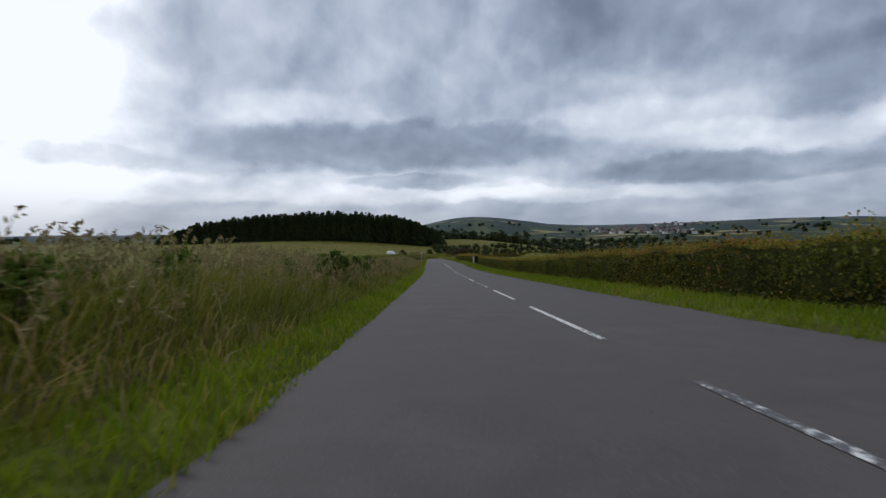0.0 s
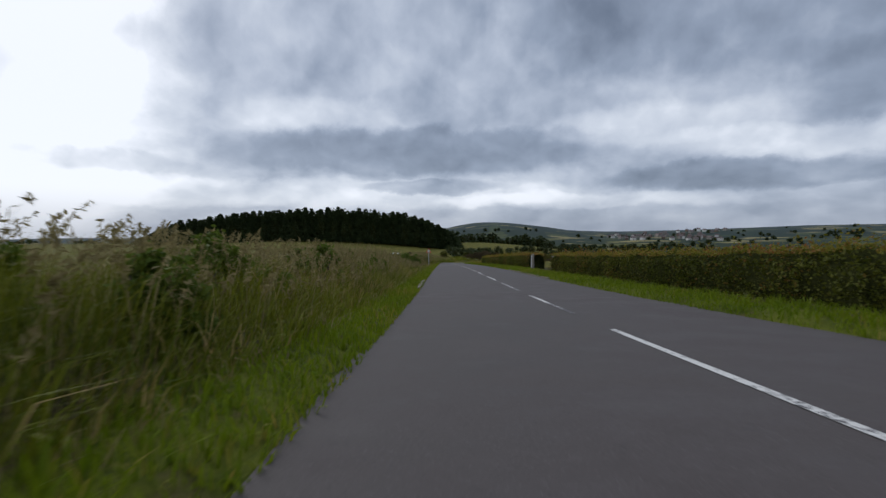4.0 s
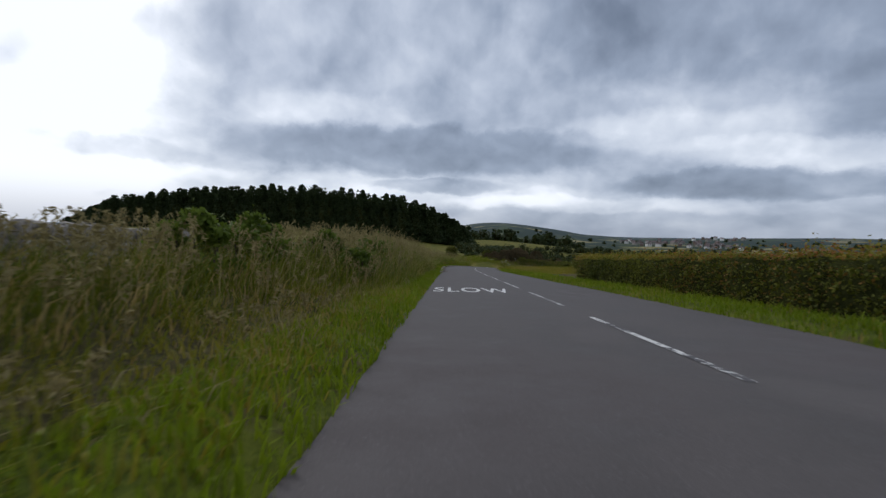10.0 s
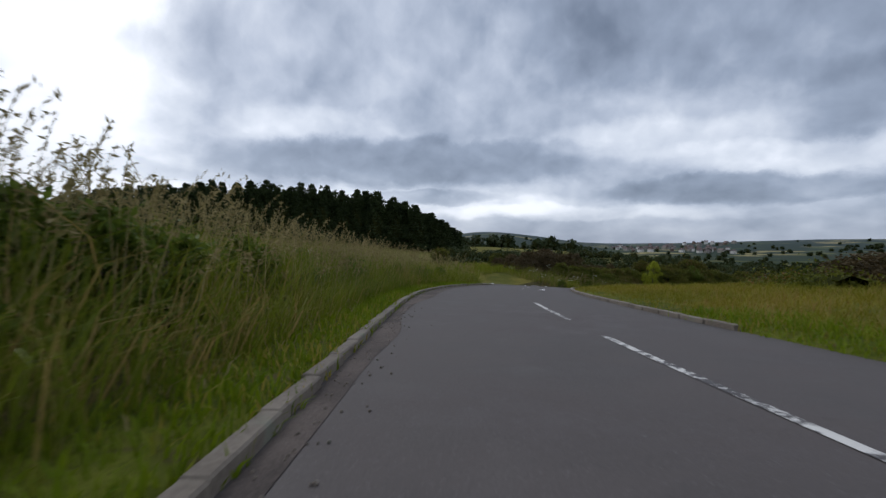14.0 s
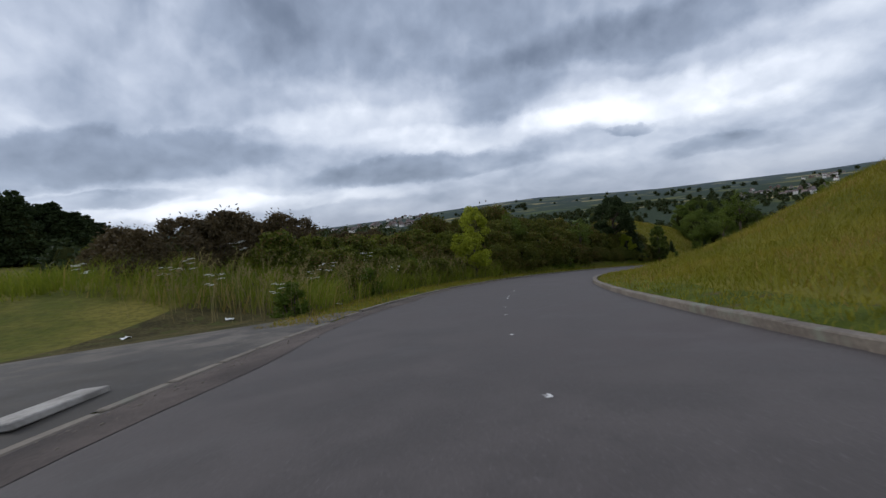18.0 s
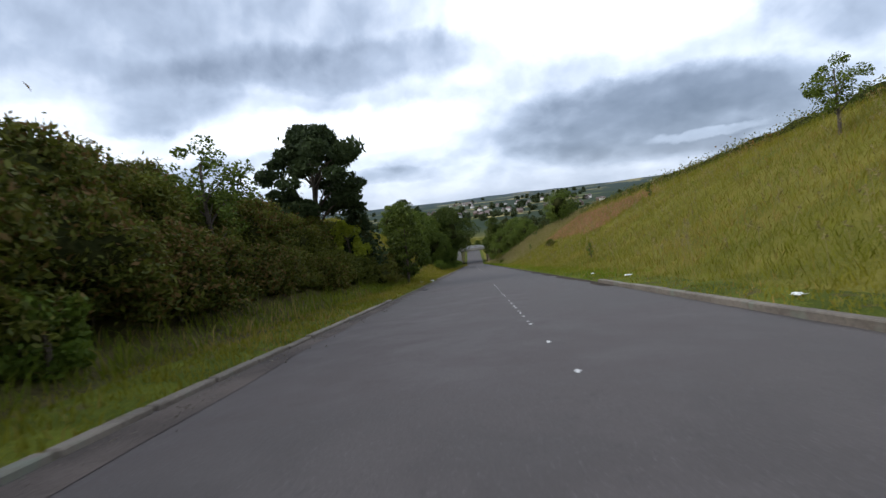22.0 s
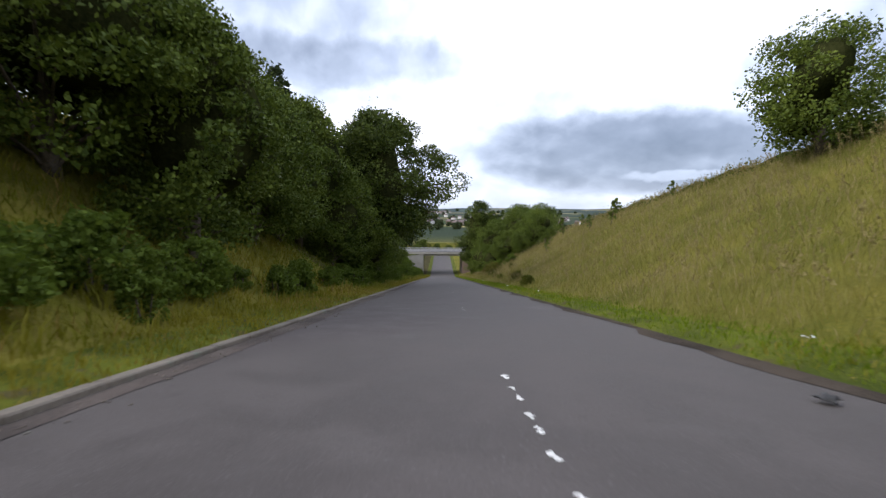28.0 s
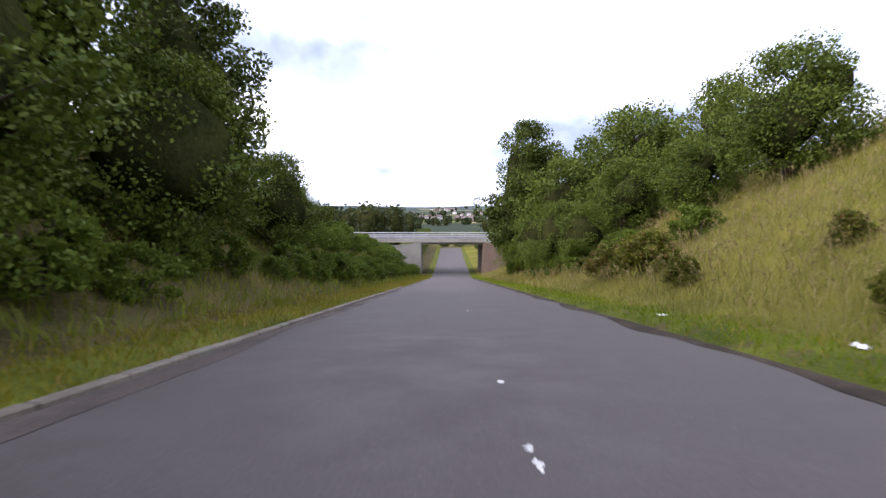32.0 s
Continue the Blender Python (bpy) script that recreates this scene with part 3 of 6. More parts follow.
def build_road():
    s = np.arange(-90, 505, 1.0)
    w = np.random.RandomState(3)
    ragged_l = 0.05 * wavy(s, s * 0, 2.7) + 0.04 * w.randn(len(s)) * (s < 145)
    ragged_r = 0.05 * wavy(s, s * 0 + 4, 2.2) + 0.04 * w.randn(len(s))
    t = np.linspace(-1, 1, 13)
    left, right = -WIDE_L(s) - 0.06 + ragged_l, WIDE_R(s) + 0.06 + ragged_r
    off = left[:, None] * (1 - (t + 1) / 2) + right[:, None] * (t + 1) / 2
    p = on_road(np.repeat(s, 13), off.ravel())
    p[:, 2] += np.tile(0.04 * (1 - t * t), len(s)) - 0.02
    tagged(new("road", mesh("road", p, grid_faces(len(s), 13), M_ROAD, smooth=True)), "worn grey asphalt country road with patches", "road", kind="structure")
    e = np.array([-0.35, 0.0, 0.15, 0.4, 0.8, 1.2, 1.7, 2.3, 3.0, 3.8, 4.8, 6, 7.4, 9, 11, 13, 15, 17.0])
    for side, name, sgn, wide in (("left", "verge_left", -1, WIDE_L), ("right", "verge_right", 1, WIDE_R)):
        off = sgn * (wide(s)[:, None] + e[None, :])
        sv = np.repeat(s[:, None], len(e), 1)
        p = on_road(sv.ravel(), off.ravel())
        p[:, 2] += bank(sv.ravel(), off.ravel()) - np.tile(np.where(e < 0, 0.2, 0.0) + np.where(e > 16, 0.3, 0.0), len(s))
        f = grid_faces(len(s), len(e))
        i, j = np.divmod(np.arange(len(f)), len(e) - 1)
        grassy = (s[i] > 150) if sgn > 0 else (s[i] > 262) & (s[i] < 324)
        kind = np.where(e[j] < 1.2, 1, np.where(grassy, 2, np.where(e[j] < 5.9, 0, 3)))
        tagged(new(name, mesh(name, p, f if sgn > 0 else f[:, ::-1], [M_THATCH, M_TURF, M_SWARD, M_GROUND], kind, smooth=True)), "grass verge beside the road", "verge", kind="structure")


build_road()


# ---- plants ----


def blades(base, height, width, rng, lean=0.35, along=None):
    """Bent, pointed grass blades: vertices, quads, triangles."""
    n = len(base)
    a = rng.uniform(0, 2 * np.pi, n)
    side = np.stack([np.cos(a), np.sin(a), np.zeros(n)], -1) * (width / 2)[:, None]
    b = rng.normal(0, lean, (n, 2)) * height[:, None]
    if along is not None:
        b += along * height[:, None]
    b = np.clip(b, -0.75 * height[:, None], 0.75 * height[:, None])
    up = np.zeros((n, 3))
    up[:, 2] = height
    bend = np.concatenate([b, np.zeros((n, 1))], 1)
    mid = base + up * 0.58 + bend * 0.32
    tip = base + up * np.clip(1 - 0.34 * (np.hypot(b[:, 0], b[:, 1]) / height) ** 2, 0.3, 1)[:, None] + bend
    v = np.stack([base - side, base + side, mid + side * 0.8, mid - side * 0.8, tip], 1).reshape(-1, 3)
    i = np.arange(n)[:, None] * 5
    return v, i + np.array([[0, 1, 2, 3]]), i + np.array([[3, 2, 4]])


def leaves(at, size, rng, flat=0.0, long=1.6):
    """Loose pointed leaves: vertices and quads."""
    n = len(at)
    u = rng.normal(size=(n, 3))
    u[:, 2] *= 1 - flat
    u /= np.linalg.norm(u, axis=1, keepdims=True) + 1e-9
    w = np.cross(u, rng.normal(size=(n, 3)))
    w /= np.linalg.norm(w, axis=1, keepdims=True) + 1e-9
    u, w = u * (size * long / 2)[:, None], w * (size / 2)[:, None]
    fold = np.cross(u, w)
    fold /= np.linalg.norm(fold, axis=1, keepdims=True) + 1e-9
    fold = fold * (size * 0.18)[:, None]
    v = np.stack([at - u, at + w + fold, at + u, at - w + fold], 1).reshape(-1, 3)
    return v, np.arange(4 * n).reshape(-1, 4)


def scatter(rng, n, s0, s1, e0, e1, left, skew=1.0):
    """Places on the ground beside the road, between e0 and e1 metres from its edge."""
    s = rng.uniform(s0, s1, n)
    e = e0 + (e1 - e0) * rng.uniform(0, 1, n) ** skew
    off = -(WIDE_L(s) + e) if left else WIDE_R(s) + e
    p = on_road(s, off)
    p[:, 2] += bank(s, off) - 0.02
    return p, s, e


def sward(name, label, s0, s1, e0, e1, left, per_m2, h, w, mat, seed, step=30.0, lean=0.3, skew=1.0, tall=None, wind=0.0, patch=0.0):
    """Grass as joined blades, in lengths along the road."""
    rng = np.random.RandomState(seed)
    a = s0
    while a < s1 - 0.1:
        b = min(a + step, s1)
        n = int((b - a) * (e1 - e0) * per_m2)
        p, s, e = scatter(rng, n, a, b, e0, e1, left, skew)
        clump = wavy(p[:, 0] * 1.7, p[:, 1], 3.3, seed) + 0.5 * wavy(p[:, 0], p[:, 1], 0.9, seed + 2)
        if patch:
            keep = clump + rng.normal(0, 0.4, n) > patch
            p, s, e, clump = p[keep], s[keep], e[keep], clump[keep]
        n = len(p)
        hh = h * rng.uniform(0.5, 1.15, n) * (1 + 0.36 * clump)
        if tall is not None:
            hh *= tall(s, e)
        hh = np.maximum(hh, 0.05)
        hd = np.interp(s, RS, RH)
        along = np.stack([-np.sin(hd) + 0.8 * np.cos(hd), np.cos(hd) + 0.8 * np.sin(hd)], -1) * wind * (1 + 0.7 * clump[:, None])
        v, q, t = blades(p, hh, w * rng.uniform(0.6, 1.5, n), rng, lean, along)
        tagged(new(name, mesh(name, v, [q, t], mat)), label, "grass", kind="stuff")
        a = b


def seed_stems(name, label, s0, s1, e0, e1, left, count, h, seed, tall=None, wind=0.18):
    """Flowering grass: thin bent stems with loose drooping heads."""
    rng = np.random.RandomState(seed)
    p, s, e = scatter(rng, count, s0, s1, e0, e1, left)
    hh = h * rng.uniform(0.75, 1.25, count)
    if tall is not None:
        hh *= tall(s, e)
    hd = np.interp(s, RS, RH)
    along = np.stack([-np.sin(hd), np.cos(hd)], -1) * wind
    b = rng.normal(0, 0.16, (count, 2)) + along
    k = np.array([0, 0.35, 0.7, 0.92, 1.0])
    spine = np.stack([p[:, 0, None] + hh[:, None] * b[:, :1] * k ** 2.2, p[:, 1, None] + hh[:, None] * b[:, 1:] * k ** 2.2,
                      p[:, 2, None] + hh[:, None] * (k - 0.1 * k ** 4)], -1)
    a = rng.uniform(0, 6.28, count)
    side = np.stack([np.cos(a), np.sin(a), a * 0], -1)[:, None] * np.array([0.006, 0.006, 0.005, 0.004, 0.003])[None, :, None]
    v = np.stack([spine - side, spine + side], 2).reshape(count, -1, 3)
    i = np.arange(count)[:, None, None] * 10 + np.arange(4)[None, :, None] * 2 + np.array([0, 1, 3, 2])[None, None]
    vs, fs = v.reshape(-1, 3), i.reshape(-1, 4)
    m = 16
    t = rng.uniform(0.72, 1.03, (count, m))
    c = np.stack([np.stack([np.interp(t[j], k, spine[j, :, d]) for d in range(3)], -1) for j in range(count)])
    c += rng.normal(0, 0.022, c.shape) * (1.2 - t[..., None]) * 3
    lv, lf = leaves(c.reshape(-1, 3), rng.uniform(0.016, 0.032, count * m), rng, 0.0, 3.4)
    vv, ff = merge([(vs, fs), (lv, lf)])
    tagged(new(name, mesh(name, vv, ff, M_SEED)), label, "grass", kind="stuff")


def lump(radius, seed, rings=9, segs=14, rough=0.22):
    """A closed uneven ball: vertices and quads."""
    rng = np.random.RandomState(seed)
    th, ph = np.linspace(0.02, np.pi - 0.02, rings), np.linspace(0, 2 * np.pi, segs, endpoint=False)
    t, f = np.meshgrid(th, ph, indexing="ij")
    d = np.stack([np.sin(t) * np.cos(f), np.sin(t) * np.sin(f), np.cos(t)], -1)
    k = rng.normal(size=(6, 3)) * 2.2
    r = 1 + rough * sum(np.sin(d @ k[i] + i * 1.7) for i in range(6)) / 2.4
    v = d * r[..., None] * np.asarray(radius)
    i, j = np.meshgrid(np.arange(rings - 1), np.arange(segs), indexing="ij")
    q = np.stack([i * segs + j, (i + 1) * segs + j, (i + 1) * segs + (j + 1) % segs, i * segs + (j + 1) % segs], -1).reshape(-1, 4)
    return v.reshape(-1, 3), q


def clumps_on(rng, n, rx, ry, h, base=0.1):
    """Middles of leaf clumps over a dome."""
    a, z = rng.uniform(0, 2 * np.pi, n), rng.uniform(base, 1.0, n)
    r = np.sqrt(np.clip(1 - (z - 0.25) ** 2 / 0.62, 0.03, 1)) * rng.uniform(0.55, 1.0, n)
    return np.stack([np.cos(a) * r * rx, np.sin(a) * r * ry, z * h], -1)


def crown_leaves(rng, mids, radius, per, size, flat=0.0, long=1.6, squash=0.8):
    n = len(mids) * per
    d = rng.normal(size=(n, 3))
    d /= np.linalg.norm(d, axis=1, keepdims=True)
    rad = np.repeat(radius, per) if np.ndim(radius) else np.full(n, radius)
    d *= (rad * rng.uniform(0.35, 1.08, n) ** 0.6)[:, None]
    d[:, 2] *= squash
    return leaves(np.repeat(mids, per, 0) + d, size * rng.uniform(0.6, 1.4, n), rng, flat, long)


def bush(name, label, mat, rx, ry, h, seed, n=46, per=52, size=0.07, long=1.6, group="", category="bush", base=0.12, core=True):
    """A dense bush: stems, a dark lump for the shade inside and a skin of leaf clumps."""
    rng = np.random.RandomState(seed)
    ob = tagged(new(name), label, category, group)
    # dark lump behind the leaves, inner shade given as colour
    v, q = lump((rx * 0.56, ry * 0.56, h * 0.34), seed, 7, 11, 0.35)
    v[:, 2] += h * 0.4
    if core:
        part("inner_shade_lump", mesh("inner_shade_lump", v, q, M_SHADECORE, smooth=True), ob)
    mids = clumps_on(rng, n, rx * 0.82, ry * 0.82, h * 0.9, base)
    rad = rng.uniform(0.16, 0.34, n) * (rx + ry + h) / 3.6
    per, size = int(per * 1.6), size * 0.78
    v, q = crown_leaves(rng, mids, rad, per, size, long=long)
    spray = mids[rng.randint(0, n, n * 5)] * [1.08, 1.08, 1.05] + rng.normal(0, 0.1 * h, (n * 5, 3))
    v2, q2 = leaves(spray, size * rng.uniform(0.6, 1.3, len(spray)), rng, 0, long)
    v, q = merge([(v, q), (v2, q2)])
    v[:, 2] = np.maximum(v[:, 2], 0.02)
    part("foliage", mesh("foliage", v, q, mat), ob)
    st = []
    for i in range(5):
        a, r = rng.uniform(0, 6.28), rng.uniform(0.05, 0.2)
        top = np.array([np.cos(a) * rx * 0.5, np.sin(a) * ry * 0.5, h * rng.uniform(0.5, 0.8)])
        k = np.linspace(0, 1, 4)[:, None]
        st.append(tube(np.array([np.cos(a) * r, np.sin(a) * r, -0.15]) * (1 - k) + top * k, [0.035, 0.028, 0.02, 0.01], 5))
    part("woody_stem", mesh("woody_stem", *merge(st), M_BARK), ob)["kind"] = "stuff"
    return ob


def tree(name, label, mat, h, crown_r, crown_from, seed, n=60, per=60, size=0.16, trunk_r=0.16, flat=0.0, long=1.5, lean=(0, 0), squash=0.75, group="", clump=0.27, oval=1.0, inside=True):
    """A tree with a tapered trunk, limbs that reach the leaf clumps, and gaps between these."""
    rng = np.random.RandomState(seed)
    ob = tagged(new(name), label, "tree", group)
    k = np.linspace(0, 1, 8)
    mid_h = crown_from + (h - crown_from) * 0.72
    trunk = np.stack([lean[0] * k ** 2 + 0.12 * np.sin(3 * k + seed), lean[1] * k ** 2 + 0.12 * np.cos(2.3 * k + seed) - 0.12, -0.3 + (mid_h + 0.3) * k], -1)
    tr = [tube(trunk, trunk_r * (1.25 - k * 1.05) + 0.015, 9)]
    a = rng.uniform(0, 2 * np.pi, n)
    z = rng.uniform(0.04, 1.0, n)
    prof = np.clip(np.sin(np.pi * np.clip(z * 0.86 + 0.12, 0, 1)) ** 0.62, 0.15, 1)
    r = crown_r * prof * np.sqrt(rng.uniform(0.15, 1.0, n)) * (1 + 0.18 * np.sin(2 * a + seed) + 0.12 * np.sin(5 * a + 2 * seed))
    zz = crown_from + (h - crown_from) * (z * 0.9 + 0.03)
    tx = np.interp(zz, trunk[:, 2], trunk[:, 0])
    ty = np.interp(zz, trunk[:, 2], trunk[:, 1])
    mids = np.stack([tx + np.cos(a) * r * oval, ty + np.sin(a) * r, zz], -1)
    limbs = []
    for i in range(0, n, 3):
        zb = max(crown_from * 0.6, zz[i] - 0.55 * r[i] - 0.3)
        b = np.array([np.interp(zb, trunk[:, 2], trunk[:, 0]), np.interp(zb, trunk[:, 2], trunk[:, 1]), min(zb, mid_h)])
        kk = np.linspace(0, 1, 5)[:, None]
        limb = b * (1 - kk) + mids[i] * kk + np.array([0, 0, 0.18 * r[i]]) * np.sin(np.pi * kk)
        limbs.append(tube(limb, trunk_r * np.array([0.42, 0.32, 0.22, 0.13, 0.05]), 5))
    part("trunk", mesh("trunk", *tr[0], M_BARK, smooth=True), ob)
    part("limb_work", mesh("limb_work", *merge(limbs), M_BARK, smooth=True), ob)
    rad = rng.uniform(0.6, 1.25, n) * clump * crown_r
    per, size = int(per * 1.9), size * 0.7
    v, q = crown_leaves(rng, mids, rad, per, size, flat, long, squash)
    spray = mids[rng.randint(0, n, n * 6)] + rng.normal(0, 0.11 * crown_r, (n * 6, 3)) * [1, 1, 0.8]
    v2, q2 = leaves(spray, size * rng.uniform(0.6, 1.0, len(spray)), rng, flat, long)
    part("crown", mesh("crown", *merge([(v, q), (v2, q2)]), mat), ob)
    # added dark lump: shade in the depth of the crown, put into its colour
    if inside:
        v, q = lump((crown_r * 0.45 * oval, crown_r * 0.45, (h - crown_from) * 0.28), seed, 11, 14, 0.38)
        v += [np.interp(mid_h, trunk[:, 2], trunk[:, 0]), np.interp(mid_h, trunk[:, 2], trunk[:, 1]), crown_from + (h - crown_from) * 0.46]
        part("crown_shade_lump", mesh("crown_shade_lump", v, q, M_SHADECORE, smooth=True), ob)
    return ob


def conifer(name, label, h, r, seed, tiers=11, per=150, size=0.42, group="", blunt=0.72):
    """A plantation conifer: whorls of drooping boughs round one stem."""
    rng = np.random.RandomState(seed)
    ob = tagged(new(name), label, "tree", group)
    k = np.linspace(0, 1, 5)
    part("trunk", mesh("trunk", *tube(np.stack([0 * k, 0 * k, -0.3 + k * h * 0.96], -1), 0.2 * (1.05 - k), 6), M_BARK), ob)
    pts, core = [], []
    for t in np.linspace(0.14, 1.0, tiers):
        rr = r * (1.05 - t) ** blunt * rng.uniform(0.8, 1.15) + 0.12
        n = int(per * (0.35 + 0.65 * rr / r))
        a, q = rng.uniform(0, 6.28, n), np.sqrt(rng.uniform(0.1, 1, n))
        star = 1 + 0.25 * np.cos(a * 5 + t * 20 + seed)
        pts.append(np.stack([np.cos(a) * q * rr * star, np.sin(a) * q * rr * star, t * h - 0.28 * q * rr + rng.normal(0, 0.18, n)], -1))
    pts = np.concatenate(pts)
    part("crown", mesh("crown", *leaves(pts, size * rng.uniform(0.6, 1.3, len(pts)), rng, 0.55, 1.9), M_PINE), ob)
    # dark tapering lump round the stem, coloured as the shade under the boughs
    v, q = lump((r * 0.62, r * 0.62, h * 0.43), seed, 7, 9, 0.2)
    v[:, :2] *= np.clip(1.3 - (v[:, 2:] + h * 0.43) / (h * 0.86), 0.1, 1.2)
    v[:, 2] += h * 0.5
    part("crown_shade_lump", mesh("crown_shade_lump", v, q, M_SHADECORE, smooth=True), ob)
    return ob


def stand(p, turn=0.0, size=1.0, tall=None):
    """Pose for a copy: place, turn in degrees, scale."""
    return Matrix.Translation(p) @ Matrix.Rotation(radians(turn), 4, "Z") @ Matrix.Diagonal((size, size, tall or size, 1))


def beside(s, off, sink=0.05):
    p = on_road(s, off)
    p[2] += float(bank(np.array(s), np.array(off))) - sink
    return p


def put(ob, s, off, turn=0.0, size=1.0, tall=None, sink=0.05):
    ob.matrix_basis = stand(beside(s, off, sink), turn, size, tall)
    return ob


def again(ob, s, off, turn=0.0, size=1.0, tall=None, label=""):
    c = copy_thing(ob, stand(beside(s, off), turn, size, tall))
    c.matrix_basis = stand(beside(s, off), turn, size, tall)
    if label:
        c["label"] = label
    return c


# -- grass --
def left_tall(s, e):
    """How tall the growth stands along the first straight."""
    k = np.interp(s, [-10, 20, 32, 50, 62, 70, 80, 90, 104, 116, 128, 136, 150, 162, 176, 190, 200, 215, 240], [0.85, 0.8, 0.8, 0.85, 0.9, 1.0, 0.6, 0.42, 0.48, 0.66, 1.1, 1.45, 1.5, 1.35, 1.4, 1.4, 1.0, 1.15, 1.1])
    wide = smoothstep(s, 98, 106) * (1 - smoothstep(s, 119, 126))
    return k * ((0.55 + 0.45 * smoothstep(e, 0.9, 2.0)) * (1 - wide) + (0.2 + 0.8 * smoothstep(e, 1.5, 2.7)) * wide)


sward("verge_grass", "short bright green verge grass along the road edge", -8, 187, 0.0, 1.15, True, 330, 0.17, 0.018, M_LUSH, 11, 31, 0.45)
sward("tall_grass", "tall seeding roadside grass, green below and tan above", -8, 60, 0.8, 5.5, True, 170, 0.98, 0.015, M_TALL, 12, 23, 0.62, tall=left_tall, wind=0.35)
sward("tall_grass", "tall seeding roadside grass, green below and tan above", 60, 156, 0.8, 5.5, True, 170, 0.98, 0.015, M_TALL, 13, 24, 0.62, tall=left_tall, wind=0.35)
sward("tall_grass", "tall bright seeding grass behind the kerb", 156, 188, 0.8, 5.5, True, 160, 0.92, 0.016, M_FIELD, 28, 16, 0.7, tall=left_tall, wind=0.25)
sward("verge_grass", "pale dry grass on the widened verge", 99, 125, 0.3, 2.4, True, 130, 0.2, 0.016, M_SLOPE, 19, 26, 0.9)
sward("dead_thatch", "dry straw lying under the roadside grass", -8, 165, 0.6, 1.5, True, 110, 0.25, 0.014, M_SEED, 14, 87, 0.9, patch=0.25)
seed_stems("flowering_grass", "flowering grass stems with tan seed heads", -6, 60, 1.2, 5.0, True, 2500, 1.3, 15, tall=left_tall)
seed_stems("flowering_grass", "flowering grass stems with tan seed heads", 60, 188, 1.2, 5.0, True, 5200, 1.3, 16, tall=left_tall)
sward("verge_grass", "short bright green verge grass along the road edge", -6, 165, 0.0, 1.9, False, 150, 0.2, 0.022, M_LUSH, 17, 57, 0.45)
# round the outside of the bend and on past the layby
sward("verge_grass", "short green verge grass beside the kerb", 203, 428, 0.12, 1.7, True, 220, 0.14, 0.015, M_SLOPE, 21, 36, 0.45)
sward("tall_grass", "tall rough grass and weeds behind the verge", 206, 227, 1.4, 10.0, True, 80, 0.95, 0.02, M_FIELD, 22, 21, 0.5, tall=left_tall, wind=0.3)
sward("tall_grass", "rough grass at the foot of the gorse", 227, 264, 1.3, 2.5, True, 90, 0.42, 0.016, M_FIELD, 27, 37, 0.55)
sward("tall_grass", "rough grass behind the old tarmac apron", 176, 207, 10.6, 34.0, True, 42, 0.8, 0.035, M_FIELD, 23, 30, 0.33)
sward("tall_grass", "rough grass spreading back from the bend", 206, 262, 10.0, 26.0, True, 22, 0.9, 0.04, M_FIELD, 25, 28, 0.33)
sward("tall_grass", "rough field grass behind the roadside growth", 120, 178, 5.5, 22.0, True, 24, 0.8, 0.04, M_TALL, 26, 29, 0.33)
seed_stems("flowering_grass", "flowering grass stems with tan seed heads", 205, 228, 1.6, 7.0, True, 700, 1.25, 24)
sward("tall_grass", "tall bright grass at the edge of the old tarmac", 185.5, 192.5, 4.6, 12.0, True, 95, 0.85, 0.02, M_FIELD, 29, 8, 0.45)
# the cuttings
sward("bank_grass", "yellow-green grass on the cutting slope", 150, 240, 0.2, 15.5, False, 110, 0.33, 0.015, M_SLOPE, 31, 22, 0.85, tall=lambda s, e: 0.4 + 0.6 * smoothstep(e, 0.6, 2.2))
sward("bank_grass", "yellow-green grass on the cutting slope", 240, 304, 0.2, 15.5, False, 100, 0.34, 0.013, M_SLOPE, 32, 22, 0.85, tall=lambda s, e: 0.35 + 0.65 * smoothstep(e, 0.6, 2.2))
sward("bank_grass", "pale seeding grass on the cutting slope", 304, 372, 1.2, 15.5, False, 105, 0.42, 0.012, M_PALE, 38, 17, 0.75, tall=lambda s, e: 0.35 + 0.65 * smoothstep(e, 0.9, 2.2))
sward("bank_grass", "pale seeding grass on the cutting slope", 372, 430, 1.2, 15.5, False, 36, 0.46, 0.026, M_PALE, 33, 29, 0.6)
sward("verge_grass", "short green verge grass along the road edge", 246, 428, 0.15, 1.7, False, 120, 0.13, 0.017, M_LUSH, 39, 61, 0.5)
sward("bank_grass", "yellow-green grass on the cutting slope", 262, 322, 1.2, 13.5, True, 75, 0.38, 0.022, M_SLOPE, 34, 20, 0.75)
sward("bank_grass", "shaded grass at the foot of the trees", 322, 428, 1.3, 6.0, True, 60, 0.36, 0.02, M_FIELD, 35, 35, 0.75)
sward("rust_grass", "rust-coloured seeding grass in a patch on the slope", 272, 303, 6.8, 12.0, False, 80, 0.5, 0.018, M_RUST, 36, 40, 0.5, patch=-0.1)
seed_stems("flowering_grass", "pale flowering grass on the cutting slope", 236, 304, 1.6, 13.0, False, 700, 0.8, 37)
seed_stems("flowering_grass", "pale flowering grass on the cutting slope", 304, 385, 1.9, 15.0, False, 4200, 0.8, 40)


# ---- road markings and kerbs ----
def flat_patch(s, half_left, half_right, up):
    """Vertices of a strip on the road's crown."""
    a, b = on_road(s, half_left), on_road(s, half_right)
    a[:, 2] += crown(s, half_left) + up
    b[:, 2] += crown(s, half_right) + up
    n = len(s)
    return np.stack([a, b], 1).reshape(-1, 3), grid_faces(n, 2)


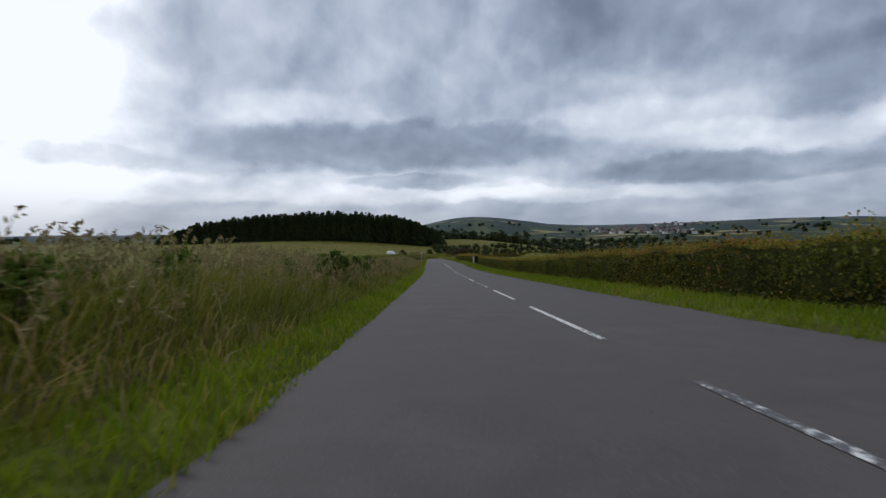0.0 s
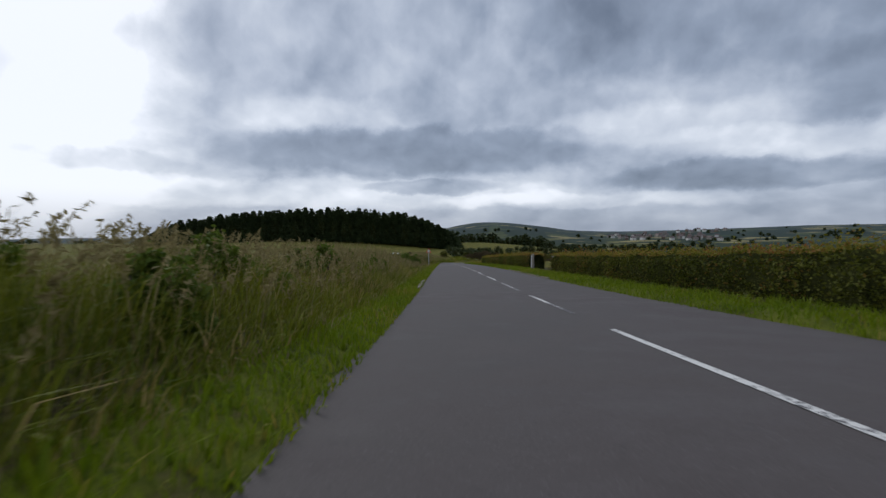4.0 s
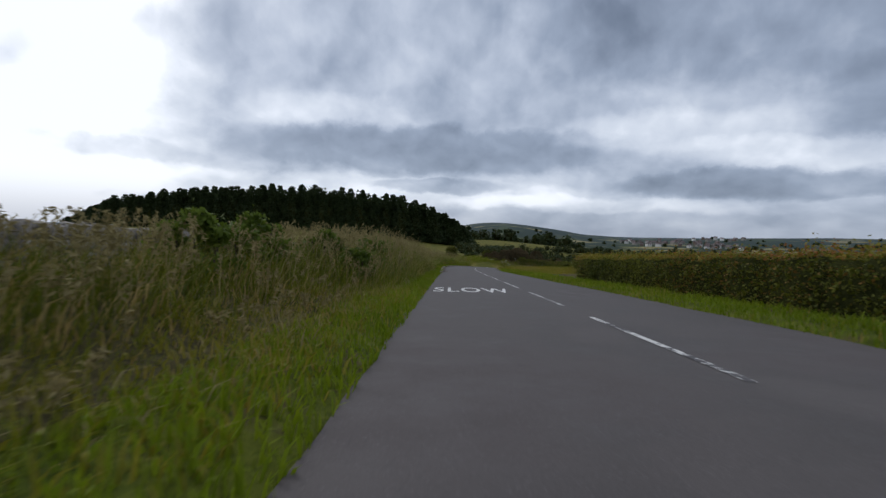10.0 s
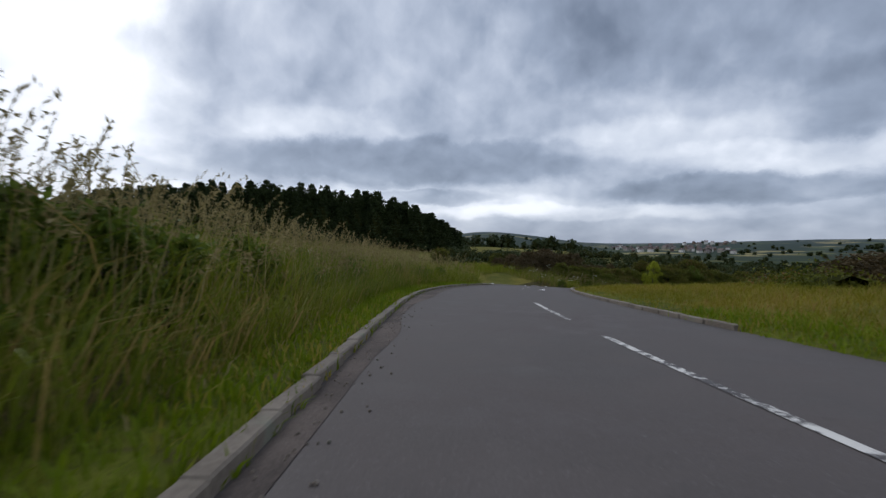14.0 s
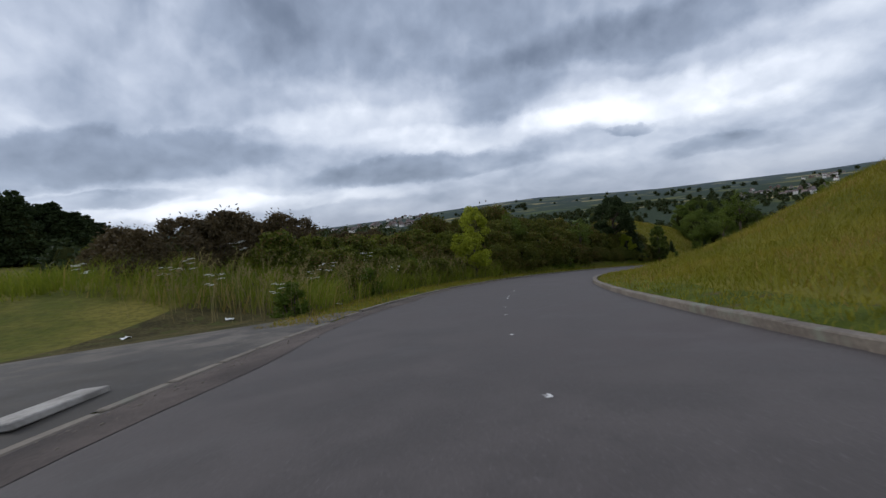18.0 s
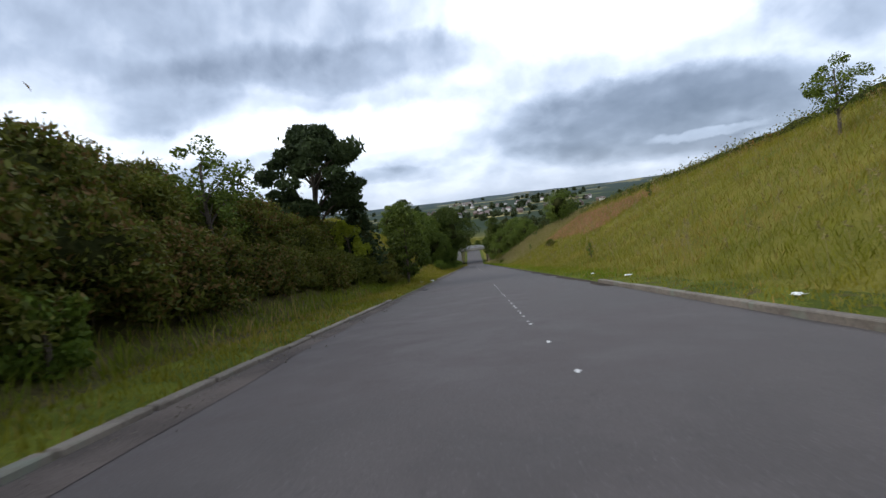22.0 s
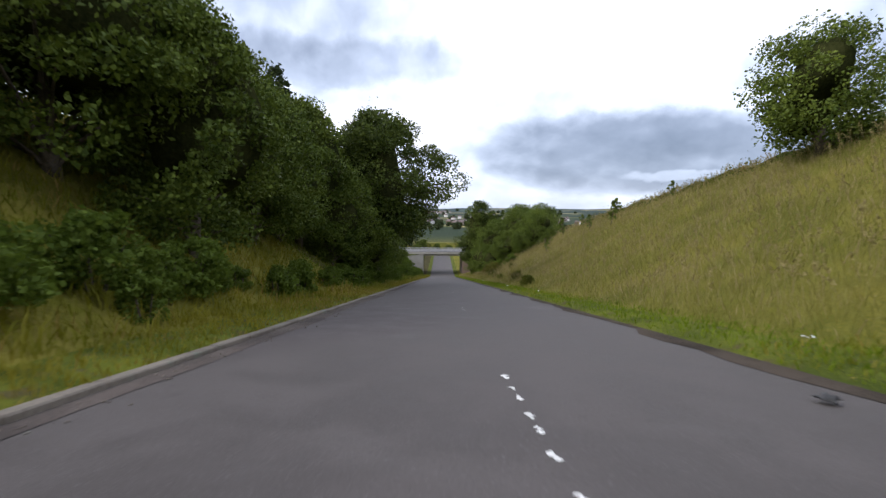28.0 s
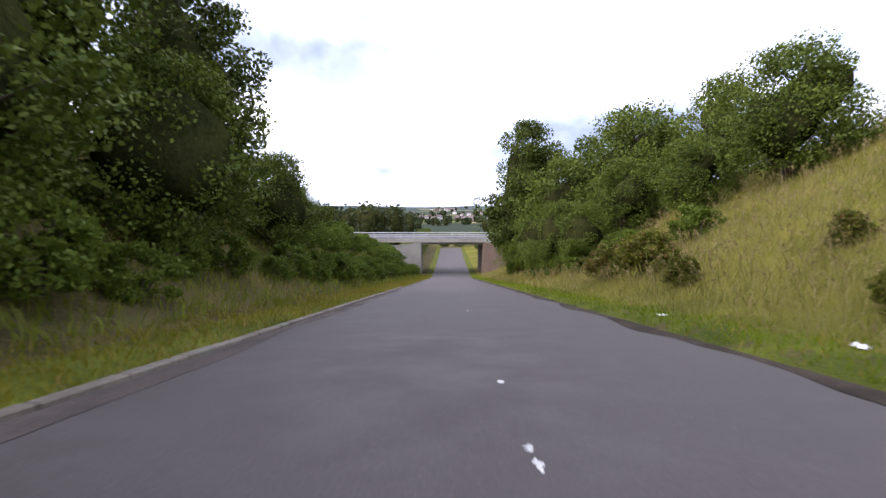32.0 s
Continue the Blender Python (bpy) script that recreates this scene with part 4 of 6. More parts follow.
def build_marks():
    line = tagged(new("centre_line"), "broken white centre line, chipped and worn", "road marking", kind="structure")
    for k in range(-1, 24):
        s0 = 5.9 + 6.85 * k
        s = np.linspace(s0, s0 + 4.7, 9)
        part("dash", mesh("dash", *flat_patch(s, np.full(9, -0.05), np.full(9, 0.05), 0.006), M_PAINT if s0 < 78 or 97 < s0 < 112 else M_PAINT_WORN), line)
    rng = np.random.RandomState(5)

    def flake(s, long, wide=0.09):
        m = 7
        ss = np.linspace(s, s + long, m)
        l, r = -wide / 2 + rng.uniform(0, 0.045, m), wide / 2 - rng.uniform(0, 0.045, m)
        l[[0, -1]] *= 0.3
        r[[0, -1]] *= 0.3
        part("worn_dash", mesh("worn_dash", *flat_patch(ss, l, r, 0.006), M_PAINT_SPOT), line)

    # what is left of the old line through the bend and down the cutting
    for s0, s1, gap, long in ((177.4, 178.8, 0.24, 0.16), (179.7, 183.3, 0.4, 0.2), (188, 194, 1.9, 0.06), (196.4, 196.6, 1, 0.1), (199.1, 202.8, 1.6, 0.08), (204.9, 206.0, 0.24, 0.09), (207.9, 208, 1, 0.13), (212.1, 212.5, 0.3, 0.08), (214.4, 215.6, 0.5, 0.12), (218.2, 222.2, 1.7, 0.09),
                              (225.1, 225.5, 0.26, 0.13), (228.1, 230.2, 0.9, 0.14), (235.4, 237.2, 1.5, 0.13), (238.3, 242.4, 0.45, 0.12), (243.8, 250.8, 0.55, 0.1), (255.3, 259.2, 1.1, 0.12), (264.0, 266.2, 0.9, 0.12), (275, 285, 1.9, 0.08), (290.2, 292.4, 0.4, 0.14), (299.4, 302.4, 0.34, 0.13), (309.6, 311, 0.5, 0.1), (318, 326, 2.2, 0.07),
                              (328.0, 329.8, 0.4, 0.14), (336.9, 338, 0.6, 0.08), (348.7, 349.3, 0.3, 0.16), (350.5, 351.2, 1.2, 0.1), (358, 400, 4.5, 0.14)):
        s = s0
        while s < s1:
            flake(s, long * rng.uniform(0.5, 1.5), rng.uniform(0.06, 0.1))
            s += gap * rng.uniform(0.6, 1.5)


M_PAINT_SPOT = two_scale("bright_road_paint", (0.5, 0.49, 0.47), (0.72, 0.71, 0.69), 2.0, 30.0, 0.7, 0.1, 0.002)
build_marks()


def build_slow():
    """The word on the left lane, drawn long for drivers."""
    cu = bpy.data.curves.new("slow", "FONT")
    cu.body, cu.size, cu.space_character, cu.offset = "SLOW", 1.0, 1.12, 0.012
    tmp = new("tmp_text", cu)
    dg = bpy.context.evaluated_depsgraph_get()
    me = bpy.data.meshes.new_from_object(tmp.evaluated_get(dg))
    bpy.data.objects.remove(tmp)
    bm = bmesh.new()
    bm.from_mesh(me)
    bmesh.ops.triangulate(bm, faces=bm.faces)
    co = np.array([v.co[:] for v in bm.verts])
    lo, hi = co.min(0), co.max(0)
    for v, c in zip(bm.verts, co):
        u, w = (c[0] - lo[0]) / (hi[0] - lo[0]), (c[1] - lo[1]) / (hi[1] - lo[1])
        p = on_road(126.1 + 2.25 * w, -3.02 + 2.42 * u)
        v.co = (p[0], p[1], p[2] + 0.008 + float(crown(np.array(126.1), np.array(-3.02 + 2.42 * u))))
    tagged(new("road_word", bm_mesh("road_word", bm, M_PAINT_WORD)), "worn white painted word SLOW on the asphalt", "road marking", kind="structure")


def word_paint():
    m, g, b = material("worn_word_paint", 0.7, 0.0, 0.3)
    p = place(g)
    chip = g.noise(g.vec("MULTIPLY", p, (1.0, 0.25, 1.0)), 13.0, 4.0, 0.7)
    g.put(b.inputs["Base Color"], g.mix(g.ramp(chip, 0.56, 0.64), (0.6, 0.59, 0.56), (0.1, 0.095, 0.095)))
    return m


M_PAINT_WORD = word_paint()
build_slow()


def build_kerb(name, label, s0, s1, left, length=0.98, high=0.07, wide=0.14):
    ob = tagged(new(name), label, "kerb", kind="structure")
    bm = box(wide, length - 0.012, high + 0.2, 0, 0, (high - 0.2) / 2, 0.014)
    me = bm_mesh("kerb_stone", bm, M_KERB)
    rng = np.random.RandomState(int(s0))
    s = s0
    while s < s1:
        low = 1.0 - smoothstep(s, 186, 189) * (1 - smoothstep(s, 203, 206)) if left else 1.0
        off = -(WIDE_L(s) + wide / 2 + 0.02) if left else WIDE_R(s) + wide / 2 + 0.02
        p, h = on_road(s, off), float(np.interp(s, RS, RH))
        g = float(np.interp(s, RS, np.gradient(RZ, RS)))
        m = Matrix.Translation((p[0], p[1], p[2] + 0.01 + rng.normal(0, 0.004) - 0.085 * (1 - low) - (0.045 if left and s > 203 else 0.0))) @ Matrix.Rotation(h + rng.normal(0, 0.006), 4, "Z") @ Matrix.Rotation(math.atan(g), 4, "X")
        part("kerb_stone", me, ob, m=m)
        s += length + (20 if left and 246.5 < s < 247.6 else 0)
    return ob


def build_grit():
    """Loose chippings washed against the kerb."""
    s = np.arange(150, 420, 0.8)
    w = 0.28 + 0.16 * wavy(s, s * 0, 9.0) + 0.35 * smoothstep(s, 165, 172) * (1 - smoothstep(s, 225, 245))
    inner, outer = -WIDE_L(s) - 0.0, -WIDE_L(s) + np.maximum(w, 0.05)
    me = ribbon("gutter_grit", s, inner, outer, M_GRIT, 0.006, 3)
    tagged(new("gutter_grit", me), "loose brown chippings along the kerb", "gravel", kind="stuff")
    s = np.arange(244, 420, 0.8)
    w = 0.32 + 0.18 * wavy(s, s * 0, 5.0, 1.0) + 0.07 * np.random.RandomState(81).randn(len(s))
    me = ribbon("edge_soil", s, WIDE_R(s) - np.maximum(w, 0.05) + 0.1, WIDE_R(s) + 0.1, M_SOIL, 0.006, 3)
    tagged(new("edge_soil", me), "bare crumbling soil along the road edge", "soil", kind="stuff")
    rng = np.random.RandomState(8)
    n = 2600
    s = rng.uniform(150, 330, n)
    off = -WIDE_L(s) + np.abs(rng.normal(0, 0.22, n)) + 0.03
    v, q = [], []
    p = on_road(s, off, 0.008)
    p[:, 2] += crown(s, off)
    lv, lq = lump((1, 1, 0.6), 3, 4, 5, 0.3)
    r = rng.uniform(0.006, 0.02, n)
    vv = (p[:, None] + lv[None] * r[:, None, None]).reshape(-1, 3)
    ff = (np.arange(n)[:, None, None] * len(lv) + lq[None]).reshape(-1, 4)
    tagged(new("loose_stones", mesh("loose_stones", vv, ff, M_KERB)), "small loose stones in the gutter", "gravel", kind="stuff")


build_grit()


def build_apron():
    s = np.arange(186.5, 205.51, 0.5)
    far = np.interp(s, [186.5, 188, 191.5, 195, 199, 203, 205.5], [0.35, 2.0, 4.4, 10.5, 8.4, 3.2, 0.3])
    me = ribbon("apron", s, -WIDE_L(s) - 0.2 - far, -WIDE_L(s) - 0.14, M_APRON, 0.02, 21, follow=True)
    tagged(new("apron", me), "patch of pale old tarmac at a field entrance", "layby", kind="structure")


build_apron()


def build_slab():
    """A loose length of pale concrete lying by the kerb of the entrance."""
    ob = new("concrete_slab", bm_mesh("concrete_slab", box(0.3, 1.3, 0.07, 0, 0, 0.0, 0.012), M_SLAB))
    p, h = on_road(197.6, -4.35), float(np.interp(197.6, RS, RH))
    p[2] += float(bank(np.array(197.6), np.array(-4.35))) + 0.045
    ob.matrix_basis = Matrix.Translation(p) @ Matrix.Rotation(h + 0.12, 4, "Z") @ Matrix.Rotation(-0.1, 4, "X")
    tagged(ob, "pale worn concrete slab lying beside the kerb", "slab")


M_SLAB = two_scale("pale_concrete", (0.2, 0.185, 0.165), (0.36, 0.34, 0.31), 2.0, 25.0, 0.9, 0.4, 0.006)
build_slab()


# ---- first straight ----
def build_hedge(s0, s1, mid, wide, high, seed, label):
    rng = np.random.RandomState(seed)
    ob = tagged(new("hedge"), label, "hedge", "roadside hedges")
    # solid dark core that blocks the view through; its colour is the hedge's inner shade
    s = np.arange(s0, s1 + 0.01, 0.5)
    ring = np.array([(-0.42, -0.1), (-0.46, 0.35), (-0.4, 0.75), (-0.2, 0.86), (0.2, 0.86), (0.4, 0.75), (0.46, 0.35), (0.42, -0.1)])
    vv = []
    for i, (a, b) in enumerate(ring):
        k = 1 + 0.12 * wavy(s, s * 0 + i * 3, 2.3, seed)
        off = mid + a * wide * k
        p = on_road(s, off)
        p[:, 2] += bank(s, off) + b * high * (1 + 0.08 * wavy(s, s * 0 + i, 3.7))
        vv.append(p)
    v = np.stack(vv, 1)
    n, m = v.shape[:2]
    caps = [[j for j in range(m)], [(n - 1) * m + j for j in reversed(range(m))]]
    me = mesh("hedge_shade_core", v.reshape(-1, 3), [grid_faces(n, m), np.array(caps)], M_SHADECORE)
    part("hedge_shade_core", me, ob)

    def skin(count, lo, hi, mat, size, name, top=False):
        ss = rng.uniform(s0, s1, count)
        if top:
            a, b = rng.uniform(-0.55, 0.5, count), 0.84 + np.abs(rng.normal(0, 0.085, count)) * (1 + 0.7 * wavy(ss, ss * 0, 1.7, seed + 3))
        else:
            b = rng.uniform(lo, hi, count)
            a = np.where(rng.uniform(size=count) < 0.72, -1, 1) * (0.46 + rng.normal(0, 0.055, count)) * np.where(b > 0.75, rng.uniform(0.3, 1, count), 1)
        lumpy = 1 + 0.14 * wavy(ss, b * 2, 2.3, seed) + 0.08 * wavy(ss, b * 3, 0.8, seed + 1)
        off = mid + a * wide * lumpy
        p = on_road(ss, off)
        p[:, 2] += bank(ss, off) + b * high * (1 + 0.12 * wavy(ss, ss * 0, 4.1, seed))
        part(name, mesh(name, *leaves(p, size * rng.uniform(0.6, 1.4, count), rng), mat), ob)

    ln = s1 - s0
    skin(int(ln * 800), 0.0, 0.9, M_HEDGE, 0.05, "foliage")
    skin(int(ln * 420), 0, 0, M_HEDGETOP, 0.046, "new_growth", True)
    return ob


build_hedge(-12, 30, 6.0, 1.5, 1.45, 41, "dense clipped hawthorn hedge with rusty new shoots")
build_hedge(30, 80.6, 6.1, 1.5, 1.35, 42, "dense clipped hawthorn hedge with rusty new shoots")
build_hedge(89.5, 142, 6.1, 1.6, 1.45, 43, "dense clipped hawthorn hedge with rusty new shoots")
build_hedge(142, 160, 10.5, 2.0, 1.5, 44, "dark clipped hedge with orange-brown tops set back from the verge")


def turned(s, off, deg, up=0.0, sink=0.0):
    p, h = beside(s, off, sink), math.degrees(float(np.interp(s, RS, RH)))
    return pose(p[0], p[1], p[2] + up, 0, 0, h + deg)


def bar(a, b, r, sides=8):
    a, b = np.array(a, float), np.array(b, float)
    k = np.linspace(0, 1, 3)[:, None]
    return tube(a * (1 - k) + b * k, [r, r, r], sides)


def build_gate(width=3.3, high=1.1):
    """A galvanised field gate, hung at its origin along +x."""
    ob = tagged(new("field_gate"), "galvanised steel five-bar field gate, closed", "gate", "field gates")
    for z in (0.12, 0.32, 0.54, 0.8, high):
        part("rail", mesh("rail", *bar((0, 0, z), (width, 0, z), 0.023 if z < high else 0.028), M_STEEL, smooth=True), ob)
    for x in (0.0, width):
        part("end_bar", mesh("end_bar", *bar((x, 0, 0.1), (x, 0, high), 0.026), M_STEEL, smooth=True), ob)
    part("brace", mesh("brace", *bar((0, 0.03, 0.12), (width * 0.5, 0.03, high), 0.018), M_STEEL, smooth=True), ob)
    part("brace", mesh("brace", *bar((width, 0.03, 0.12), (width * 0.5, 0.03, high), 0.018), M_STEEL, smooth=True), ob)
    return ob


def build_post(high=1.25, r=0.085):
    k = np.linspace(0, 1, 4)[:, None]
    v, q = tube(np.array([0, 0, -0.3]) * (1 - k) + np.array([0.02, 0.01, high]) * k, [r, r * 0.97, r * 0.95, r * 0.9], 9)
    cap = np.arange(len(v) - 9, len(v))[None, :]
    return tagged(new("gate_post", mesh("gate_post", v, [q, cap], M_WOOD)), "weathered round wooden gate post", "post", "gate posts")


_gate = build_gate()
_post = build_post()
_gate.matrix_basis = turned(84.0, 6.3, -100)
_post.matrix_basis = turned(84.2, 6.36, 0)
copy_thing(_gate, turned(88.3, 5.4, -97))
for _s, _o in ((80.55, 5.66), (88.5, 5.45), (84.85, 4.9)):
    copy_thing(_post, turned(_s, _o, 0))


def build_wall():
    """A dry stone wall: each stone of the part that the road passes nearest is a piece of its own."""
    ob = tagged(new("dry_stone_wall"), "old grey dry stone field wall, partly overgrown", "wall", kind="structure")
    rng = np.random.RandomState(9)
    shapes = []
    for i in range(7):
        bm = box(1, 1, 1)
        bmesh.ops.subdivide_edges(bm, edges=bm.edges, cuts=1)
        for v in bm.verts:
            d = v.co.normalized()
            v.co = v.co * 0.72 + d * 0.2 + Vector(rng.normal(0, 0.05, 3))
        shapes.append(bm_mesh("stone", bm, M_STONE))
    count, rest = 0, []
    for course, (z, hgt, dep) in enumerate(((0.1, 0.24, 0.6), (0.33, 0.22, 0.52), (0.54, 0.2, 0.46), (0.74, 0.2, 0.42), (0.96, 0.26, 0.36))):
        s = 62.0 + 0.13 * course
        while s < 130:
            ln = rng.uniform(0.22, 0.5) if course < 4 else rng.uniform(0.12, 0.26)
            s += ln / 2
            off = -8.4 + 0.25 * float(wavy(np.array(s), np.array(0.0), 21.0))
            for face in (1, -1) if course < 4 else (0,):
                p = beside(s, off, 0.22)
                h = float(np.interp(s, RS, RH))
                o = face * dep * 0.24
                m = (Matrix.Translation((p[0] + o * math.cos(h), p[1] + o * math.sin(h), p[2] + z + rng.normal(0, 0.014))) @ Matrix.Rotation(h + rng.normal(0, 0.1), 4, "Z")
                     @ Matrix.Rotation(rng.normal(0, 0.12), 4, "Y") @ Matrix.Diagonal((dep * (0.56 if face else 1.0), ln * 1.04, hgt * rng.uniform(0.95, 1.25), 1)))
                me = shapes[rng.randint(7)]
                if count < 290 and face >= 0 and course >= 2 and 86 < s < 112:
                    part("stone", me, ob, m=m)
                    count += 1
                else:
                    rest.append((me, m))
            s += ln / 2
    vs, fs, n = [], [], 0
    cache = {}
    for me, m in rest:
        if me not in cache:
            cache[me] = (np.array([v.co[:] for v in me.vertices]), np.array([p.vertices[:] for p in me.polygons]))
        v, f = cache[me]
        mm = np.array(m)
        vs.append(v @ mm[:3, :3].T + mm[:3, 3])
        fs.append(f + n)
        n += len(v)
    w = part("walling", mesh("walling", np.concatenate(vs), np.concatenate(fs), M_STONE), ob)
    w["kind"] = "stuff"


build_wall()


def build_sign():
    ob = tagged(new("bend_sign"), "red and white triangular bend warning sign on grey post", "road sign")
    ob.matrix_basis = turned(109.0, -4.3, 0, sink=0.0)
    part("post", mesh("post", *bar((0, 0.02, -0.4), (0.0, 0.02, 2.1), 0.04, 10), M_STEEL, smooth=True), ob)

    def plate(name, side, y, thick, mat, z):
        bm = bmesh.new()
        r = side / math.sqrt(3)
        pts = []
        for i in range(3):
            a = math.pi / 2 + i * 2 * math.pi / 3
            for d in (-0.16, 0.0, 0.16):
                q = r * (0.93 if d else 0.955)
                pts.append((math.cos(a + d * 0.75) * q, math.sin(a + d * 0.75) * q))
        front = [bm.verts.new((x, y, z + w)) for x, w in pts]
        back = [bm.verts.new((x, y + thick, z + w)) for x, w in pts]
        bm.faces.new(front)
        bm.faces.new(back[::-1])
        for i in range(len(pts)):
            j = (i + 1) % len(pts)
            bm.faces.new((front[j], front[i], back[i], back[j]))
        bmesh.ops.recalc_face_normals(bm, faces=bm.faces)
        return part(name, bm_mesh(name, bm, mat), ob)

    z = 1.92
    plate("red_border", 0.64, -0.05, 0.012, M_RED, z)
    plate("white_face", 0.45, -0.056, 0.004, M_SIGN, z - 0.008)
    k = np.linspace(0, 1, 9)
    line = np.concatenate([np.stack([np.full(4, -0.06), np.linspace(-0.135, -0.02, 4)], -1), np.stack([-0.06 + 0.06 * (1 - np.cos(k * 1.35)) * 1.1, -0.02 + 0.06 * np.sin(k * 1.35)], -1)[1:], [[0.045, 0.052]]])
    d = np.gradient(line, axis=0)
    d /= np.linalg.norm(d, axis=1, keepdims=True)
    nrm = np.stack([-d[:, 1], d[:, 0]], -1) * 0.021
    p = np.stack([line + nrm, line - nrm], 1).reshape(-1, 2)
    v = np.stack([p[:, 0], np.full(len(p), -0.0605), p[:, 1] + z - 0.01], -1)
    part("bend_arrow", mesh("bend_arrow", v, grid_faces(len(line), 2), M_BLACK), ob)
    for zz in (z - 0.08, z + 0.06):
        part("clip", bm_mesh("clip", box(0.11, 0.07, 0.03, 0, 0.0, zz, 0.006), M_STEEL), ob)


M_SIGN = two_scale("sign_face", (0.5, 0.48, 0.42), (0.68, 0.66, 0.6), 4.0, 30.0, 0.5, 0.1, 0.001)
build_sign()


def weed_patch(s, off, size, seed, mat=None, label="leafy green weeds among the roadside grass"):
    b = bush("weed_clump", label, mat or M_NETTLE, 0.55 * size, 0.55 * size, 1.0 * size, seed, 26, 60, 0.08, 1.7, "roadside weeds", "weeds", 0.02, False)
    return put(b, s, off)


_weed = [weed_patch(96.8, -5.6, 1.1, 71), weed_patch(71.0, -6.3, 1.2, 72), weed_patch(30.0, -6.0, 1.25, 73)]
_r = np.random.RandomState(70)
for _s in list(_r.uniform(0, 186, 130)) + list(_r.uniform(120, 152, 12)) + list(_r.uniform(205, 250, 20)) + list(_r.uniform(158, 186, 30)):
    _e = _r.uniform(1.9, 4.6)
    again(_weed[_r.randint(3)], _s, -(float(WIDE_L(_s)) + _e), _r.uniform(0, 360), _r.uniform(0.6, 1.05) * (1.25 if 118 < _s < 152 else 1.0))


def umbel(h, seed):
    """A tall white-flowered roadside plant."""
    rng = np.random.RandomState(seed)
    ob = tagged(new("cow_parsley"), "white-flowered cow parsley among tall grass", "wildflower", "roadside flowers")
    stems, heads = [], []
    stems.append(bar((0, 0, -0.05), (0.02, 0.03, h), 0.006, 5))
    for i in range(6):
        a, l = rng.uniform(0, 6.28), rng.uniform(0.12, 0.3)
        b = np.array([0.01, 0.015, h * rng.uniform(0.55, 0.9)])
        t = b + [math.cos(a) * l, math.sin(a) * l, l * 0.9]
        stems.append(bar(b, t, 0.004, 4))
        c = t + rng.normal(0, 0.05, (46, 3)) * [1, 1, 0.15]
        heads.append(leaves(c, np.full(46, 0.02), rng, 0.8, 1.0))
    part("stem", mesh("stem", *merge(stems), M_NETTLE), ob)
    part("blossom", mesh("blossom", *merge(heads), M_FLOWER), ob, "small creamy white flower heads")["kind"] = "stuff"
    return ob


_umb = [put(umbel(1.15, 81), 206, -8.2), put(umbel(0.95, 82), 209, -7.0)]
for _i in range(18):
    _s = _r.uniform(205, 226)
    again(_umb[_i % 2], _s, -(float(WIDE_L(_s)) + _r.uniform(2.0, 9.0) + (6 if _s < 204 else 0)), _r.uniform(0, 360), _r.uniform(0.8, 1.25))


def litter(kind, s, off, size, seed, mat, label):
    rng = np.random.RandomState(seed)
    bm = bmesh.new()
    bmesh.ops.create_grid(bm, x_segments=4, y_segments=4, size=size / 2)
    for v in bm.verts:
        v.co.z = abs(rng.normal(0, size * 0.13)) + 0.008
        v.co.x += rng.normal(0, size * 0.08)
    bmesh.ops.solidify(bm, geom=bm.faces, thickness=0.006)
    ob = tagged(new(kind, bm_mesh(kind, bm, mat, True)), label, "litter", "roadside litter")
    onr = -WIDE_L(s) < off < WIDE_R(s)
    p = on_road(s, off)
    p[2] += 0.02 if onr else float(bank(np.array(s), np.array(off))) + 0.01
    ob.matrix_basis = stand(p, rng.uniform(0, 360))


for _i, (_s, _o, _z) in enumerate(((25.3, -4.6, 0.14), (76, -3.9, 0.12), (82.6, -3.3, 0.09), (112.5, -4.1, 0.12), (152, 4.6, 0.2), (205.5, -7.6, 0.2), (203.6, -8.9, 0.2), (199, -9.6, 0.18), (208, -5.6, 0.16), (222, 3.6, 0.22), (226, 3.3, 0.14), (219, 3.5, 0.12), (238, 3.3, 0.14), (246, 3.7, 0.2),
                                     (249, 3.4, 0.14), (262, -4.0, 0.18), (264.2, -3.55, 0.2), (285, -4.9, 0.25), (295, 4.2, 0.16), (304.5, 4.5, 0.2), (322, 4.3, 0.14), (331, 4.0, 0.16), (342, -4.6, 0.15), (336.5, -4.9, 0.14), (352, 4.2, 0.16), (356, 3.7, 0.14), (349.5, 4.6, 0.14))):
    litter("crumpled_wrapper", _s, _o, _z, 90 + _i, M_LITTER, "crumpled white litter lying in the verge grass")
litter("plastic_scrap", 113.1, -3.37, 0.12, 130, M_BLUE, "scrap of blue plastic in the verge grass")
litter("plastic_scrap", 35.8, -3.9, 0.2, 131, M_BLUE, "scrap of blue plastic in the verge grass")
litter("rubber_scrap", 251.8, -2.8, 0.24, 132, M_BLACK, "torn black rubber scrap lying on the asphalt")
litter("rubber_scrap", 301.4, 2.3, 0.15, 133, M_BLACK, "torn black rubber scrap lying on the asphalt")
litter("flattened_cup", 176.6, 0.9, 0.2, 134, M_LITTER, "flattened white paper cup on the asphalt")


